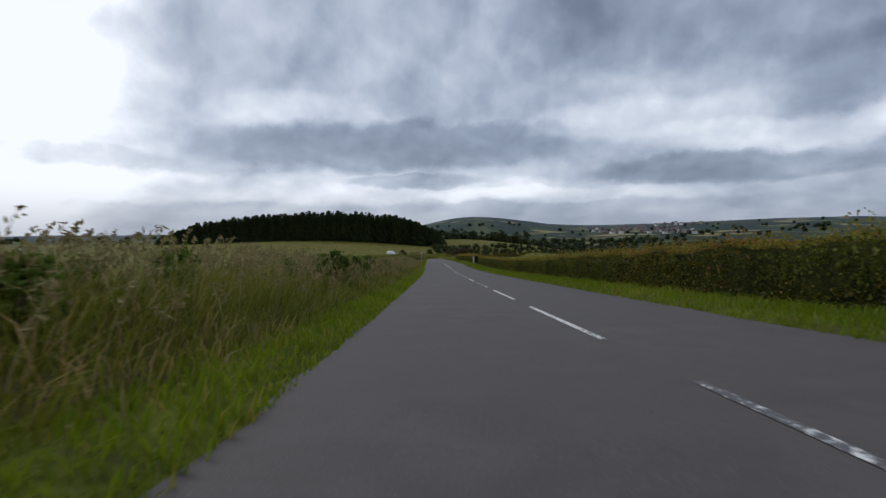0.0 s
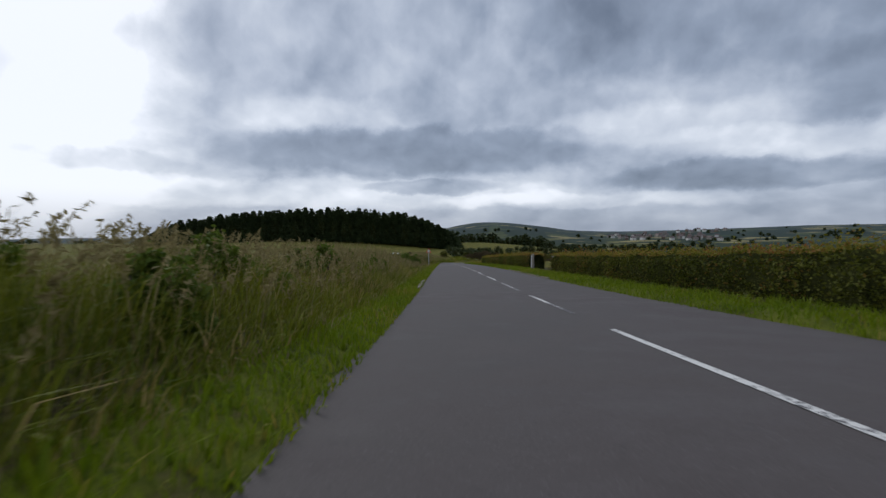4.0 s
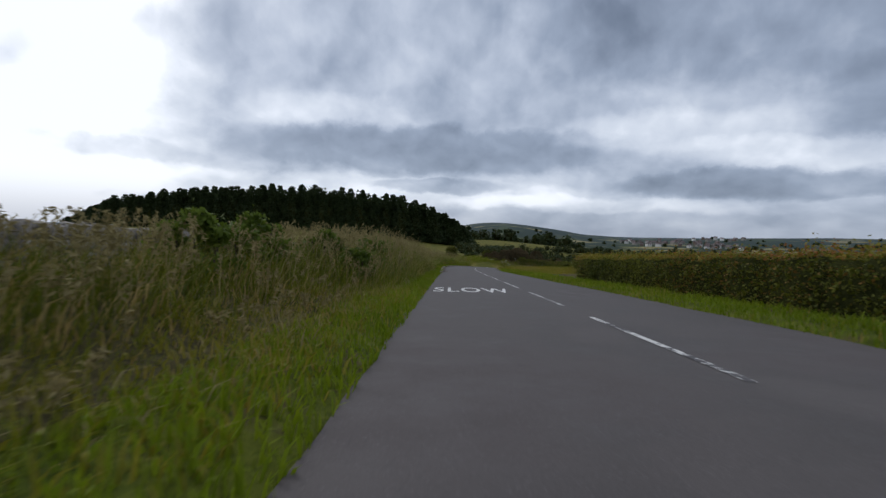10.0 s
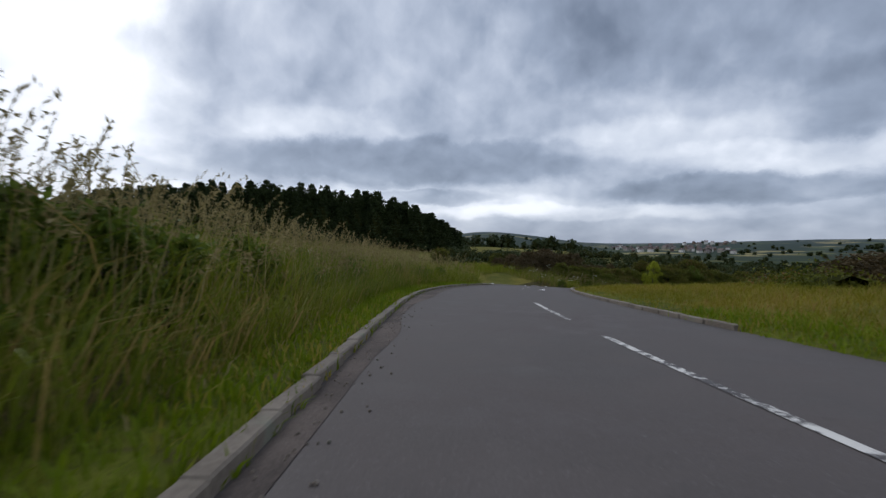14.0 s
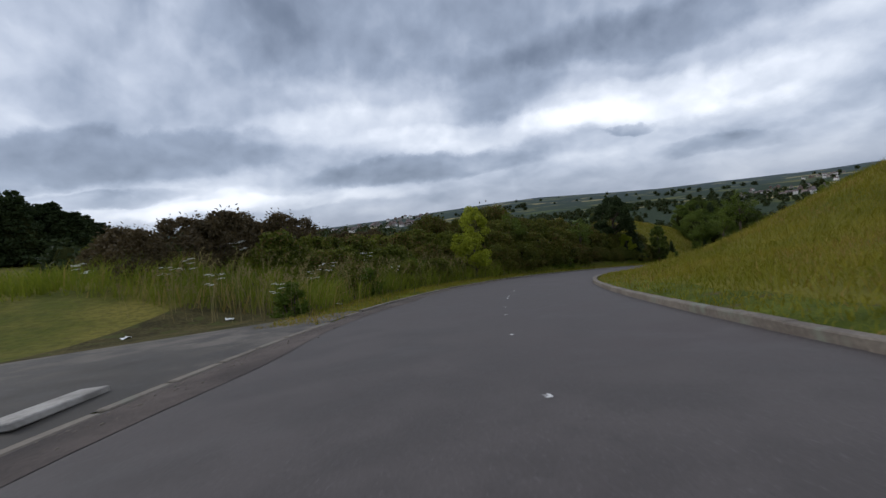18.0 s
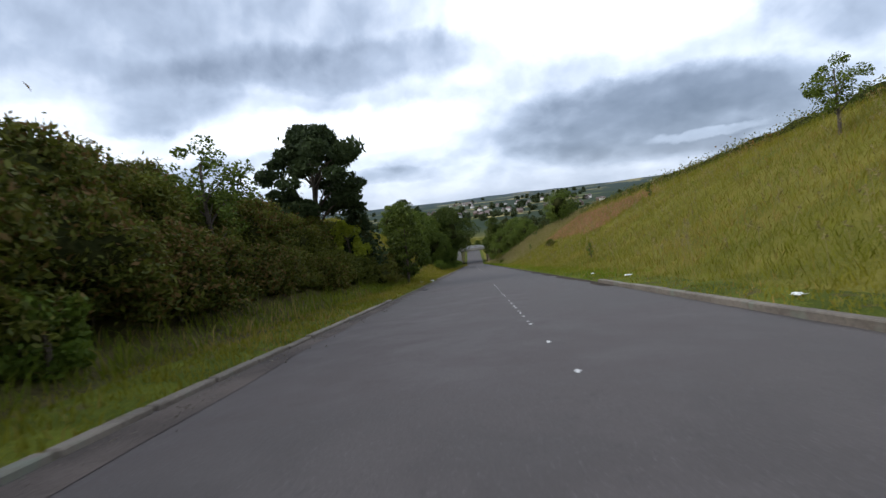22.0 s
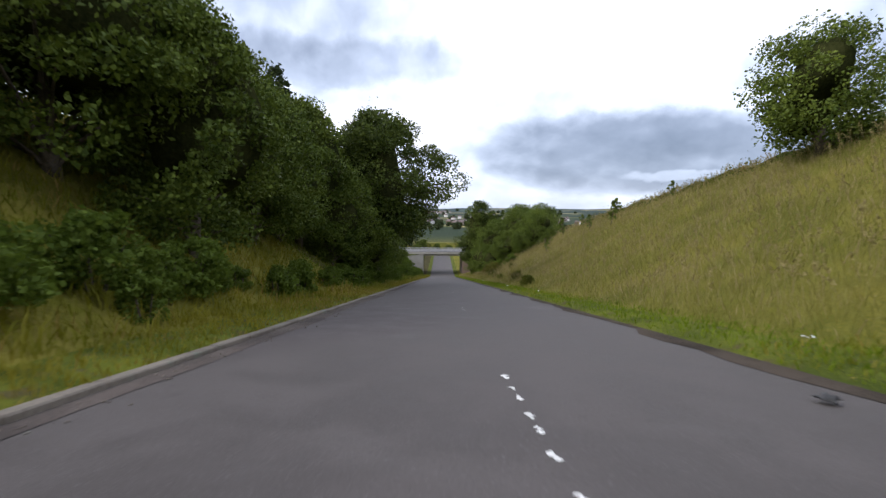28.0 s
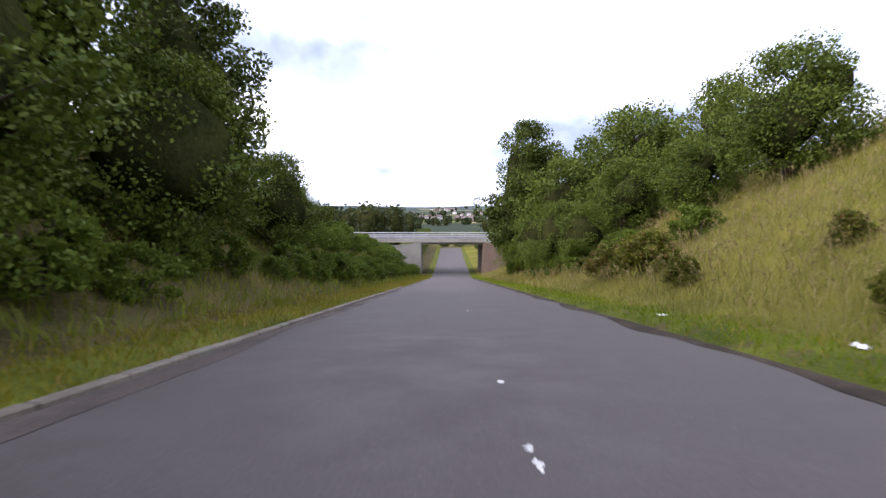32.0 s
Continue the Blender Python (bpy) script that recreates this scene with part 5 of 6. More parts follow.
# ---- the bend and the cutting ----
_gorse = [bush("gorse_bush", "dense dark green gorse bush on the bank", M_GORSE, 1.35, 1.25, 2.0, 141 + i, 70, 110, 0.06, 2.3, "gorse on the bank") for i in range(3)]
put(_gorse[0], 228.5, -7.2, 20, 1.3)
put(_gorse[1], 233.0, -6.9, 80, 1.35)
put(_gorse[2], 236.5, -7.0, 140, 1.4)
_r = np.random.RandomState(140)
for _s in np.arange(226, 266, 1.8):
    _k = 1.2 if _s < 240 else 0.95
    again(_gorse[_r.randint(3)], _s, -(6.0 + _r.uniform(0, 0.6)), _r.uniform(0, 360), _k * _r.uniform(0.72, 0.98))
    again(_gorse[_r.randint(3)], _s + 0.8, -(8.2 + _r.uniform(0, 1.0)), _r.uniform(0, 360), _k * _r.uniform(1.0, 1.4))
    again(_gorse[_r.randint(3)], _s + 0.4, -(11.0 + _r.uniform(0, 1.6)), _r.uniform(0, 360), _k * _r.uniform(1.1, 1.55) * (0.7 if _s < 233 else 1.0))
_brown = [bush("brown_bush", "brownish half-bare gorse bush behind tall grass", M_BROWNBUSH, 1.5, 1.3, 2.1, 151 + i, 44, 60, 0.085, 2.1, "brown gorse bushes", core=False) for i in range(2)]
put(_brown[0], 211.5, -12.8, 30, 1.1, 1.25)
put(_brown[1], 214.5, -12.4, 70, 1.1, 1.2)
for _s, _o, _k in ((208.5, -13.5, 0.9), (210.2, -12.2, 1.0), (213.2, -13.6, 1.05), (216.4, -13.5, 1.0), (219.4, -11.8, 0.9), (217.5, -11.5, 0.95), (212, -21, 0.8), (216, -18, 1.2), (224, -15, 0.8)):
    again(_brown[_r.randint(2)], _s, _o, _r.uniform(0, 360), _k, _k * _r.uniform(0.7, 1.15))
for _s, _o, _k in ((194, -24, 1.0), (195.5, -25.5, 0.7), (214, -24, 1.2), (219, -22, 0.9), (209, -28, 1.3)):
    again(_gorse[_r.randint(3)], _s, _o, _r.uniform(0, 360), _k, _k * _r.uniform(0.6, 1.1))
for _s, _o, _k in ((176, 14, 1.2), (180, 14.5, 1.1), (184, 15.5, 1.2), (188, 16, 1.1), (192, 16.5, 1.2), (199, 13, 1.1), (202.5, 13.2, 1.2), (206, 13.6, 1.2), (209.5, 14, 1.1), (213, 14.6, 1.2), (216.5, 15, 1.0), (171, 13.5, 1.0), (196, 17, 1.0), (167, 13, 1.0)):
    _h = again(_brown[_r.randint(2)], _s, _o, _r.uniform(0, 360), _k * 1.2, _k * 0.62, label="low orange-brown thorn bush above the bend")

_thicket = [bush("thicket_bush", "tangled olive-green scrub among tall weeds", M_THICKET, 1.1, 1.0, 1.5, 155 + i, 60, 90, 0.075, 1.9, "scrub beside the bend", core=False) for i in range(2)]
put(_thicket[0], 212.5, -9.6, 30, 0.9)
put(_thicket[1], 214.0, -8.6, 70, 1.0)
for _i in range(34):
    _s = 210.5 + _i * 0.5
    again(_thicket[_i % 2], _s, -(float(WIDE_L(_s)) + 2.2 + (_i % 3) * 1.7 + _r.uniform(0, 1.2)), _r.uniform(0, 360), _r.uniform(0.6, 0.85) + 0.22 * (_i % 3))
for _s, _o, _k in ((212.5, -16.5, 1.35), (215, -17.5, 1.5), (217.5, -19.0, 1.5), (219.5, -20.5, 1.6), (221.5, -19.0, 1.4), (210, -16.0, 1.2)):
    again(_brown[_r.randint(2)], _s, _o, _r.uniform(0, 360), _k, _k * _r.uniform(0.85, 1.1))
_ash = tree("young_tree", "young tree with bright yellow-green leaves by the bend", M_YELLOW, 4.0, 1.2, 0.5, 161, 46, 75, 0.1, 0.06, 0.0, 1.7, clump=0.3, inside=False)
put(_ash, 222.0, -5.6, 0, 1.0, 1.14)
_thorn = tree("hawthorn", "small hawthorn standing over the gorse", M_TREE, 4.2, 1.2, 1.2, 162, 34, 60, 0.1, 0.07, clump=0.28, inside=False, group="small trees on the bank")
put(_thorn, 231.2, -7.8, 0, 0.95)
again(_thorn, 245.0, -7.8, 70, 0.95, label="small open hawthorn standing over the gorse")
again(_thorn, 250.0, 12.6, 120, 0.7, label="small thorn on the grassy cutting slope")
again(_thorn, 226.5, 8.6, 200, 0.6, label="small thorn on the grassy cutting slope")
again(_thorn, 228.5, 7.6, 10, 0.5, label="small thorn on the grassy cutting slope")
_pine = tree("scots_pine", "dark Scots pine with a broad rounded crown", M_PINE, 7.4, 2.8, 2.9, 163, 70, 150, 0.13, 0.18, 0.0, 3.2, clump=0.23, squash=0.6, inside=False)
put(_pine, 254.8, -7.9, 0, 0.95)
_lime = tree("sycamore", "young sycamore with large dark leaves beside the verge", M_TREE2, 4.9, 1.25, 0.3, 164, 60, 70, 0.13, 0.07, clump=0.27, inside=False)
put(_lime, 261.8, -4.9)
again(_lime, 263.4, -5.6, 90, 0.68, label="smaller sycamore sapling beside the verge")
for _s, _o, _k in ((258.8, -5.6, 0.7), (260.6, -6.2, 0.75), (263.2, -6.6, 0.8), (265.4, -6.0, 0.6), (267.2, -6.4, 0.55), (256.4, -5.4, 0.6)):
    again(_gorse[_r.randint(3)], _s, _o, _r.uniform(0, 360), _k)
again(_ash, 256.0, -6.8, 90, 0.8, label="young tree with pale green leaves over the gorse")
_spruce = conifer("young_pine", "young pine with upright pale shoots", 3.4, 1.0, 165, 11, 260, 0.12)
put(_spruce, 257.4, -6.6, 0, 1.35)
for _s, _o, _k in ((279, -7.5, 0.5), (303.0, -7.4, 0.6)):
    again(_spruce, _s, _o, 40, _k, label="small young pine on the grassy slope")
_bush_l = bush("roadside_bush", "tall leafy green bush at the foot of the slope", M_TREE, 0.95, 0.95, 4.1, 171, 90, 150, 0.075, 1.6)
put(_bush_l, 292.8, -6.8, 0, 0.9, 1.0)
again(_bush_l, 265.6, -5.4, 50, 0.55, label="rounded reddish-green bush beside the verge")
again(_bush_l, 270.5, -6.8, 90, 0.42)
again(_bush_l, 274.5, -5.8, 10, 0.28)

_oak = tree("broadleaf_tree", "tall dense broadleaf tree at the roadside", M_TREE2, 11.0, 3.4, 0.8, 181, 90, 140, 0.17, 0.24, clump=0.26, group="roadside trees")
_over = tree("overhanging_tree", "tall broadleaf tree whose crown overhangs the road", M_TREE2, 12.2, 4.7, 2.7, 187, 150, 190, 0.15, 0.26, clump=0.22)
put(_over, 335.2, -5.6, 0, 1.13, 1.06)
_oak2 = tree("broadleaf_tree", "tall broadleaf tree with mid-green leaves", M_TREE, 9.0, 3.3, 0.4, 182, 84, 140, 0.16, 0.2, clump=0.27, group="roadside trees")
put(_oak2, 311.5, -13.4, 0, 0.66)
_willow = tree("broadleaf_tree", "grey-green rounded tree at the foot of the slope", M_TREE, 6.2, 3.0, 0.2, 183, 80, 130, 0.13, 0.15, clump=0.27, group="roadside trees")
put(_willow, 318.0, -8.4)
put(_oak, 345.5, -10.5, 0, 0.85)
for _ob, _s, _o, _k in ((_oak2, 311, -7.2, 0.72), (_oak2, 314, -9.6, 0.86), (_willow, 309.5, -9.6, 1.1), (_oak2, 320, -9, 0.78), (_willow, 305.5, -10.0, 0.9), (_willow, 315.5, -9.4, 0.75), (_willow, 323, -8.8, 1.0), (_oak2, 323, -13, 0.9), (_oak, 329.5, -13.5, 0.85), (_willow, 328.0, -7.3, 0.95), (_willow, 331.2, -6.9, 1.0), (_willow, 334, -7.4, 1.05), (_willow, 333.0, -6.0, 0.6), (_willow, 336.8, -6.2, 0.6), (_oak2, 326.3, -8.8, 0.95), (_oak2, 331.8, -10, 1.0), (_oak2, 339.0, -10.0, 1.0), (_willow, 340.5, -7.3, 0.85),
                        (_oak, 352, -9.4, 0.95), (_willow, 346.5, -7.2, 0.8), (_oak2, 357.5, -9.6, 0.92), (_willow, 352.5, -7.2, 0.8), (_oak, 363.2, -9.2, 0.8), (_willow, 358.5, -7.2, 0.8), (_willow, 367.6, -7.8, 0.7),
                        (_oak2, 347, -15, 1.0), (_oak, 356, -15, 0.9), (_oak2, 372, -16, 0.7), (_willow, 373.5, -9.5, 0.5), (_willow, 381, -11, 0.45), (_oak2, 384, -18, 0.6)):
    again(_ob, _s, _o, _r.uniform(0, 360), _k)
_fir = conifer("dark_conifer", "dark spreading conifer among the roadside trees", 9.2, 2.6, 184, 16, 420, 0.16)
put(_fir, 327.5, -10.4, 0, 1.0)
again(_fir, 321.5, -11.8, 50, 0.8)
_scrub = bush("bramble", "low tangled bramble bush at the foot of the trees", M_NETTLE, 1.2, 1.1, 1.3, 191, 44, 70, 0.085, 1.5, "brambles along the verge", core=False)
put(_scrub, 330.5, -6.0)
for _s in np.arange(300, 350, 1.3):
    again(_weed[_r.randint(3)], _s, -(float(WIDE_L(_s)) + 1.7 + _r.uniform(0, 1.2)), _r.uniform(0, 360), _r.uniform(0.5, 0.95))
for _s in np.arange(318, 428, 2.2):
    again(_scrub, _s + _r.uniform(-0.8, 0.8), -(float(WIDE_L(_s)) + 2.3 + _r.uniform(0, 1.0)), _r.uniform(0, 360), _r.uniform(0.65, 1.1) * (0.65 if _s < 336 else 1.0))
    if _s > 364:
        again(_scrub, _s + _r.uniform(-0.8, 0.8), -(float(WIDE_L(_s)) + 5 + _r.uniform(0, 2.0)), _r.uniform(0, 360), _r.uniform(1.0, 1.5))
for _s, _o, _k in ((328.5, 4.9, 0.5), (337.0, 5.6, 0.5), (346.5, 5.4, 0.4), (353, 5.6, 0.45), (357, 8.0, 0.5), (360, 6.0, 0.55), (364, 6.6, 1.1), (367, 6.2, 1.0), (290, 8.6, 0.6), (176, -9.5, 0.8), (179.5, -9.8, 0.85), (183, -10.2, 0.8)):
    again(_thicket[_r.randint(2)], _s, _o, _r.uniform(0, 360), _k)
for _s, _o, _k in ((303, -5.9, 0.9), (305.5, -6.0, 1.0), (308, -5.8, 0.9), (366, 9.2, 1.1), (370, 8.0, 1.1), (374, 7, 1.2), (378, 6.5, 1.1), (382, 6.3, 1.1), (386, 6.6, 1.0), (398, 6.4, 0.9)):
    again(_scrub, _s, _o, _r.uniform(0, 360), _k)

_round = tree("field_tree", "rounded bushy tree on top of the cutting slope", M_TREE, 5.4, 2.9, 0.3, 185, 80, 120, 0.12, 0.14, clump=0.28, group="trees above the cutting")
put(_round, 319.5, 15.6, 0, 1.08)
again(_round, 366.2, 12.8, 70, 1.0, label="grey-green tree on the cutting slope")
again(_oak, 392.0, 6.9, 30, 1.1, 1.3, label="tall dark tree standing at the verge")
for _s, _o, _k, _ob in ((381.5, 12.6, 1.55, _round), (375, 15.5, 1.1, _round), (371, 11.5, 0.75, _round), (386, 9.5, 1.5, _round), (399, 9.0, 1.5, _round), (407, 9, 1.4, _round), (415, 10, 1.2, _round), (390, 15, 1.5, _round), (402, 15, 1.4, _round), (421, 12, 1.0, _round), (375, 7.4, 0.6, _willow), (379, 6.9, 0.75, _willow), (384, 6.8, 0.85, _willow), (389, 7.0, 0.9, _willow), (396, 6.8, 0.9, _willow), (377, 10.5, 0.8, _willow)):
    again(_ob, _s, _o, _r.uniform(0, 360), _k)
_sap = tree("sapling", "slender sapling on the grassy slope", M_TREE, 2.3, 0.42, 0.4, 186, 16, 50, 0.09, 0.03, clump=0.42, group="saplings on the slope", inside=False)
put(_sap, 349.5, 10.4)
for _s, _o, _k in ((338, 13.5, 0.9), (341.5, 15.0, 0.8), (345, 13.6, 0.7), (356, 12.5, 0.9), (359, 14.5, 1.0), (361, 13.2, 0.8), (354, 15.5, 0.7), (333, 15.8, 0.6), (307, 8.2, 0.5), (271, 13.5, 0.5), (258.5, 5.6, 0.4)):
    again(_sap, _s, _o, _r.uniform(0, 360), _k)


def build_top_hedge(s0, s1, seed):
    """The low growth along the brow of the cutting."""
    rng = np.random.RandomState(seed)
    n = int((s1 - s0) * 420)
    s = rng.uniform(s0, s1, n)
    off = WIDE_R(s) + FLAT_R(s) + BANK_R_W(s) + rng.normal(0, 0.8, n)
    p = on_road(s, off)
    p[:, 2] += bank(s, off) + np.abs(rng.normal(0, 0.3, n)) * (1 + 0.6 * wavy(s, s * 0, 7.0))
    ob = tagged(new("brow_hedge"), "low straggling hedge along the brow of the cutting", "hedge", "hedges on the brow")
    part("foliage", mesh("foliage", *leaves(p, rng.uniform(0.05, 0.11, n), rng), M_HEDGE), ob)
    # dark ridge behind the leaves, with their inner shade as its colour
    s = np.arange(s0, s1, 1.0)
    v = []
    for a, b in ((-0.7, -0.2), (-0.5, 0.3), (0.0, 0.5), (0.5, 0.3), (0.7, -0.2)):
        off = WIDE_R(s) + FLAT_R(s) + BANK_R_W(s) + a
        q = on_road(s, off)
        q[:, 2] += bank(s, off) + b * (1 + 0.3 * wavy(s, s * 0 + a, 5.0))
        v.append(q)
    part("hedge_shade_core", mesh("hedge_shade_core", np.stack(v, 1).reshape(-1, 3), grid_faces(len(s), 5), M_SHADECORE), ob)


for _i, (_a, _b) in enumerate(((172, 212), (212, 250), (250, 300), (300, 360))):
    build_top_hedge(_a, _b, 200 + _i)


# ---- the bridge ----
def build_bridge():
    s0 = 431.0
    ob = tagged(new("road_bridge"), "flat concrete bridge over the road with steel parapet rails", "bridge")
    p, h = on_road(s0, 0.0), math.degrees(float(np.interp(s0, RS, RH)))
    ob.matrix_basis = pose(p[0], p[1], p[2], 0, 0, h + 1.5)
    span, half = 46.0, 5.3
    z0 = 5.15
    for y in (0.6, 3.0, 5.4, 7.8, 10.0):
        part("beam", bm_mesh("beam", box(2 * half + 2.4, 0.6, 0.55, 0, y, z0 + 0.28, 0.03), M_CONC), ob)
    part("deck", bm_mesh("deck", box(span, 10.6, 0.35, 0, 5.3, z0 + 0.72, 0.03), M_CONC), ob)
    part("edge_beam", bm_mesh("edge_beam", box(span, 0.35, 0.62, 0, -0.1, z0 + 0.72, 0.03), M_CONC), ob, "pale weathered concrete edge beam")
    for x in np.arange(-22, 22.1, 2.2):
        part("parapet_post", bm_mesh("parapet_post", box(0.09, 0.09, 1.15, x, 0.05, z0 + 1.55, 0.01), M_RAIL), ob)
    for z in (1.4, 1.75, 2.1):
        part("parapet_rail", bm_mesh("parapet_rail", box(span, 0.07, 0.14, 0, -0.03, z0 + z, 0.015), M_RAIL), ob)
    part("parapet_panel", bm_mesh("parapet_panel", box(span, 0.03, 0.75, 0, 0.12, z0 + 1.4, 0.0), M_RAIL2), ob, "grey mesh infill panel")
    for sx in (-1, 1):
        part("abutment", bm_mesh("abutment", box(1.0, 10.4, z0 + 2.0, sx * (half + 0.5), 5.3, z0 / 2 - 1.0, 0.03), M_CONC if sx < 0 else M_BRICK), ob)
        bm = bmesh.new()
        pts = [(sx * (half + 0.05), -0.35, -2), (sx * (half + 14), -3.0, -2), (sx * (half + 14), -3.0, z0 - 2.2), (sx * (half + 6), -1.6, z0 - 0.2), (sx * (half + 0.05), -0.35, z0 + 0.4)]
        f = [bm.verts.new(q) for q in pts]
        b = [bm.verts.new((q[0], q[1] + 0.5, q[2])) for q in pts]
        bm.faces.new(f)
        bm.faces.new(b[::-1])
        for i in range(5):
            j = (i + 1) % 5
            bm.faces.new((f[j], f[i], b[i], b[j]))
        bmesh.ops.recalc_face_normals(bm, faces=bm.faces)
        part("wing_wall", bm_mesh("wing_wall", bm, M_BRICK if sx > 0 else M_CONC), ob)


M_RAIL2 = two_scale("parapet_mesh_grey", (0.25, 0.25, 0.26), (0.36, 0.36, 0.37), 0.8, 20.0, 0.7, 0.1, 0.003)
build_bridge()
for _i, (_s, _o, _k, _ob) in enumerate(((446, -9, 0.7, _willow), (452, -8.5, 0.75, _willow), (460, -8, 0.7, _willow), (447, 9.0, 0.8, _round), (455, 8.6, 0.8, _round), (464, 8.6, 0.8, _round), (475, -8.5, 0.8, _willow), (478, 8.8, 0.9, _round), (490, 8.6, 0.9, _round), (488, -8.6, 0.9, _willow),
                                         (507, -2, 0.75, _willow), (509, 3, 0.75, _round), (508, 8, 0.9, _round), (506, -8, 0.9, _willow))):
    again(_ob, _s, _o, _i * 50, _k)


# ---- the plantation, the valley and the villages ----
_con = [conifer("plantation_conifer", "tall dark conifer at the edge of a plantation", 13.0, 4.0, 210 + i, 15, 420, 0.36, "plantation edge", 0.5) for i in range(3)]
_r = np.random.RandomState(220)
_edge = np.array([(-188, 352), (-165, 338), (-120, 327), (-80, 322), (-40, 322), (-16, 326), (-2, 334), (5, 350), (6, 385)], float)
_len = np.r_[0, np.cumsum(np.hypot(*np.diff(_edge, axis=0).T))]


def foot(x, y):
    return float(land(np.array([x]), np.array([y]))[0][0])


def crest(x):
    """Height above sea of the plantation's rounded top."""
    return np.interp(x, [-190, -181, -165, -152, -120, -90, -75, -50, -24, -9, -2, 4, 8], [-2.0, 0.4, 5.0, 8.5, 11.5, 13.3, 14.0, 13.2, 10.8, 6.6, 3.5, 0.0, -3.0])


for _i, _d in enumerate(np.arange(0, _len[-1], 2.3)):
    _x, _y = np.interp(_d, _len, _edge[:, 0]) + _r.normal(0, 1.2), np.interp(_d, _len, _edge[:, 1]) + _r.normal(0, 1.2)
    _z = foot(_x, _y) - 0.1
    _m = stand((_x, _y, _z), _r.uniform(0, 360), _r.uniform(0.95, 1.3), _r.uniform(0.88, 1.05) * max(0.25, (float(crest(_x)) - _z) / 13.0))
    if _i < 3:
        _con[_i].matrix_basis = _m
    else:
        copy_thing(_con[_r.randint(3)], _m).matrix_basis = _m


def build_woodland(name, label, places, heights, widths, mat, per, size, seed, cone=False):
    """Many trees seen only from far off, as one mass of leaf clumps."""
    rng = np.random.RandomState(seed)
    n = len(places)
    a, t = rng.uniform(0, 6.28, (n, per)), rng.uniform(0.05, 1.0, (n, per))
    prof = (1.08 - t) ** 0.7 if cone else np.sqrt(np.clip(1 - (t * 1.5 - 0.6) ** 2, 0.05, 1))
    r = widths[:, None] * prof * np.sqrt(rng.uniform(0.2, 1, (n, per)))
    p = np.stack([places[:, 0, None] + np.cos(a) * r, places[:, 1, None] + np.sin(a) * r, places[:, 2, None] + t * heights[:, None]], -1).reshape(-1, 3)
    sz = np.repeat(size * widths, per) * rng.uniform(0.6, 1.4, n * per)
    v, q = leaves(p, sz, rng, 0.3, 1.4)
    # a dark lump in each tree paints the shade between its leaf clumps
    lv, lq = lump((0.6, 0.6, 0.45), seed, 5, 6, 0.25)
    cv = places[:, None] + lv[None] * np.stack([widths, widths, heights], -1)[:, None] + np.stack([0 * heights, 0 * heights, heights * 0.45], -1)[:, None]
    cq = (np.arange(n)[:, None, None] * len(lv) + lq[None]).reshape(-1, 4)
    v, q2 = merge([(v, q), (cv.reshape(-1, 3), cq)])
    tagged(new(name, mesh(name, v, q2, [mat, M_SHADECORE], np.r_[np.zeros(len(q)), np.ones(len(cq))])), label, "woodland", kind="stuff")


_n = 900
_u, _w = _r.uniform(0, 1, _n), _r.uniform(3, 95, _n)
_px, _py = np.interp(_u * _len[-1], _len, _edge[:, 0]), np.interp(_u * _len[-1], _len, _edge[:, 1])
_p = np.stack([_px - _w * 0.45, _py + _w, np.zeros(_n)], -1)
_p = _p[_p[:, 0] < 5]
_p[:, 2] = land(_p[:, 0], _p[:, 1])[0] - 0.2
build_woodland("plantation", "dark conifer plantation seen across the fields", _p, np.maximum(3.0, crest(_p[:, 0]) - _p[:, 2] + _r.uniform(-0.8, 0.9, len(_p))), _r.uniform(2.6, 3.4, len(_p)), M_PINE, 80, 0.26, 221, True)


def valley_wood(n, a0, a1, r0, r1, seed, spread_=35.0, groups=40):
    rng = np.random.RandomState(seed)
    ga, gr = rng.uniform(a0, a1, groups), np.sqrt(rng.uniform(r0 ** 2, r1 ** 2, groups))
    k = rng.randint(0, groups, n)
    a = np.radians(ga[k])
    x = 60 - np.sin(a) * gr[k] + rng.normal(0, 1, n) * spread_ * (gr[k] / 500)
    y = 170 + np.cos(a) * gr[k] + rng.normal(0, 0.35, n) * spread_ * (gr[k] / 500)
    z, s, off = land(x, y)
    ok = np.abs(off) > 45
    p = np.stack([x, y, z - 0.3], -1)[ok]
    d = np.hypot(p[:, 0] - 60, p[:, 1] - 170)
    big = rng.uniform(0.7, 1.3, len(p))
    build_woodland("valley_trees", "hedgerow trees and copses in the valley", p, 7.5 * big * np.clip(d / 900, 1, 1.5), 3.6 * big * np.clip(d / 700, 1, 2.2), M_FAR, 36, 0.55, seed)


valley_wood(420, -40, 12, 240, 520, 231)
valley_wood(700, -60, 16, 500, 1300, 232, 60)
valley_wood(420, -110, -55, 420, 1100, 233, 50)
valley_wood(500, -125, 60, 1200, 2600, 234, 60, 60)
valley_wood(160, 20, 70, 700, 1500, 235, 60, 14)


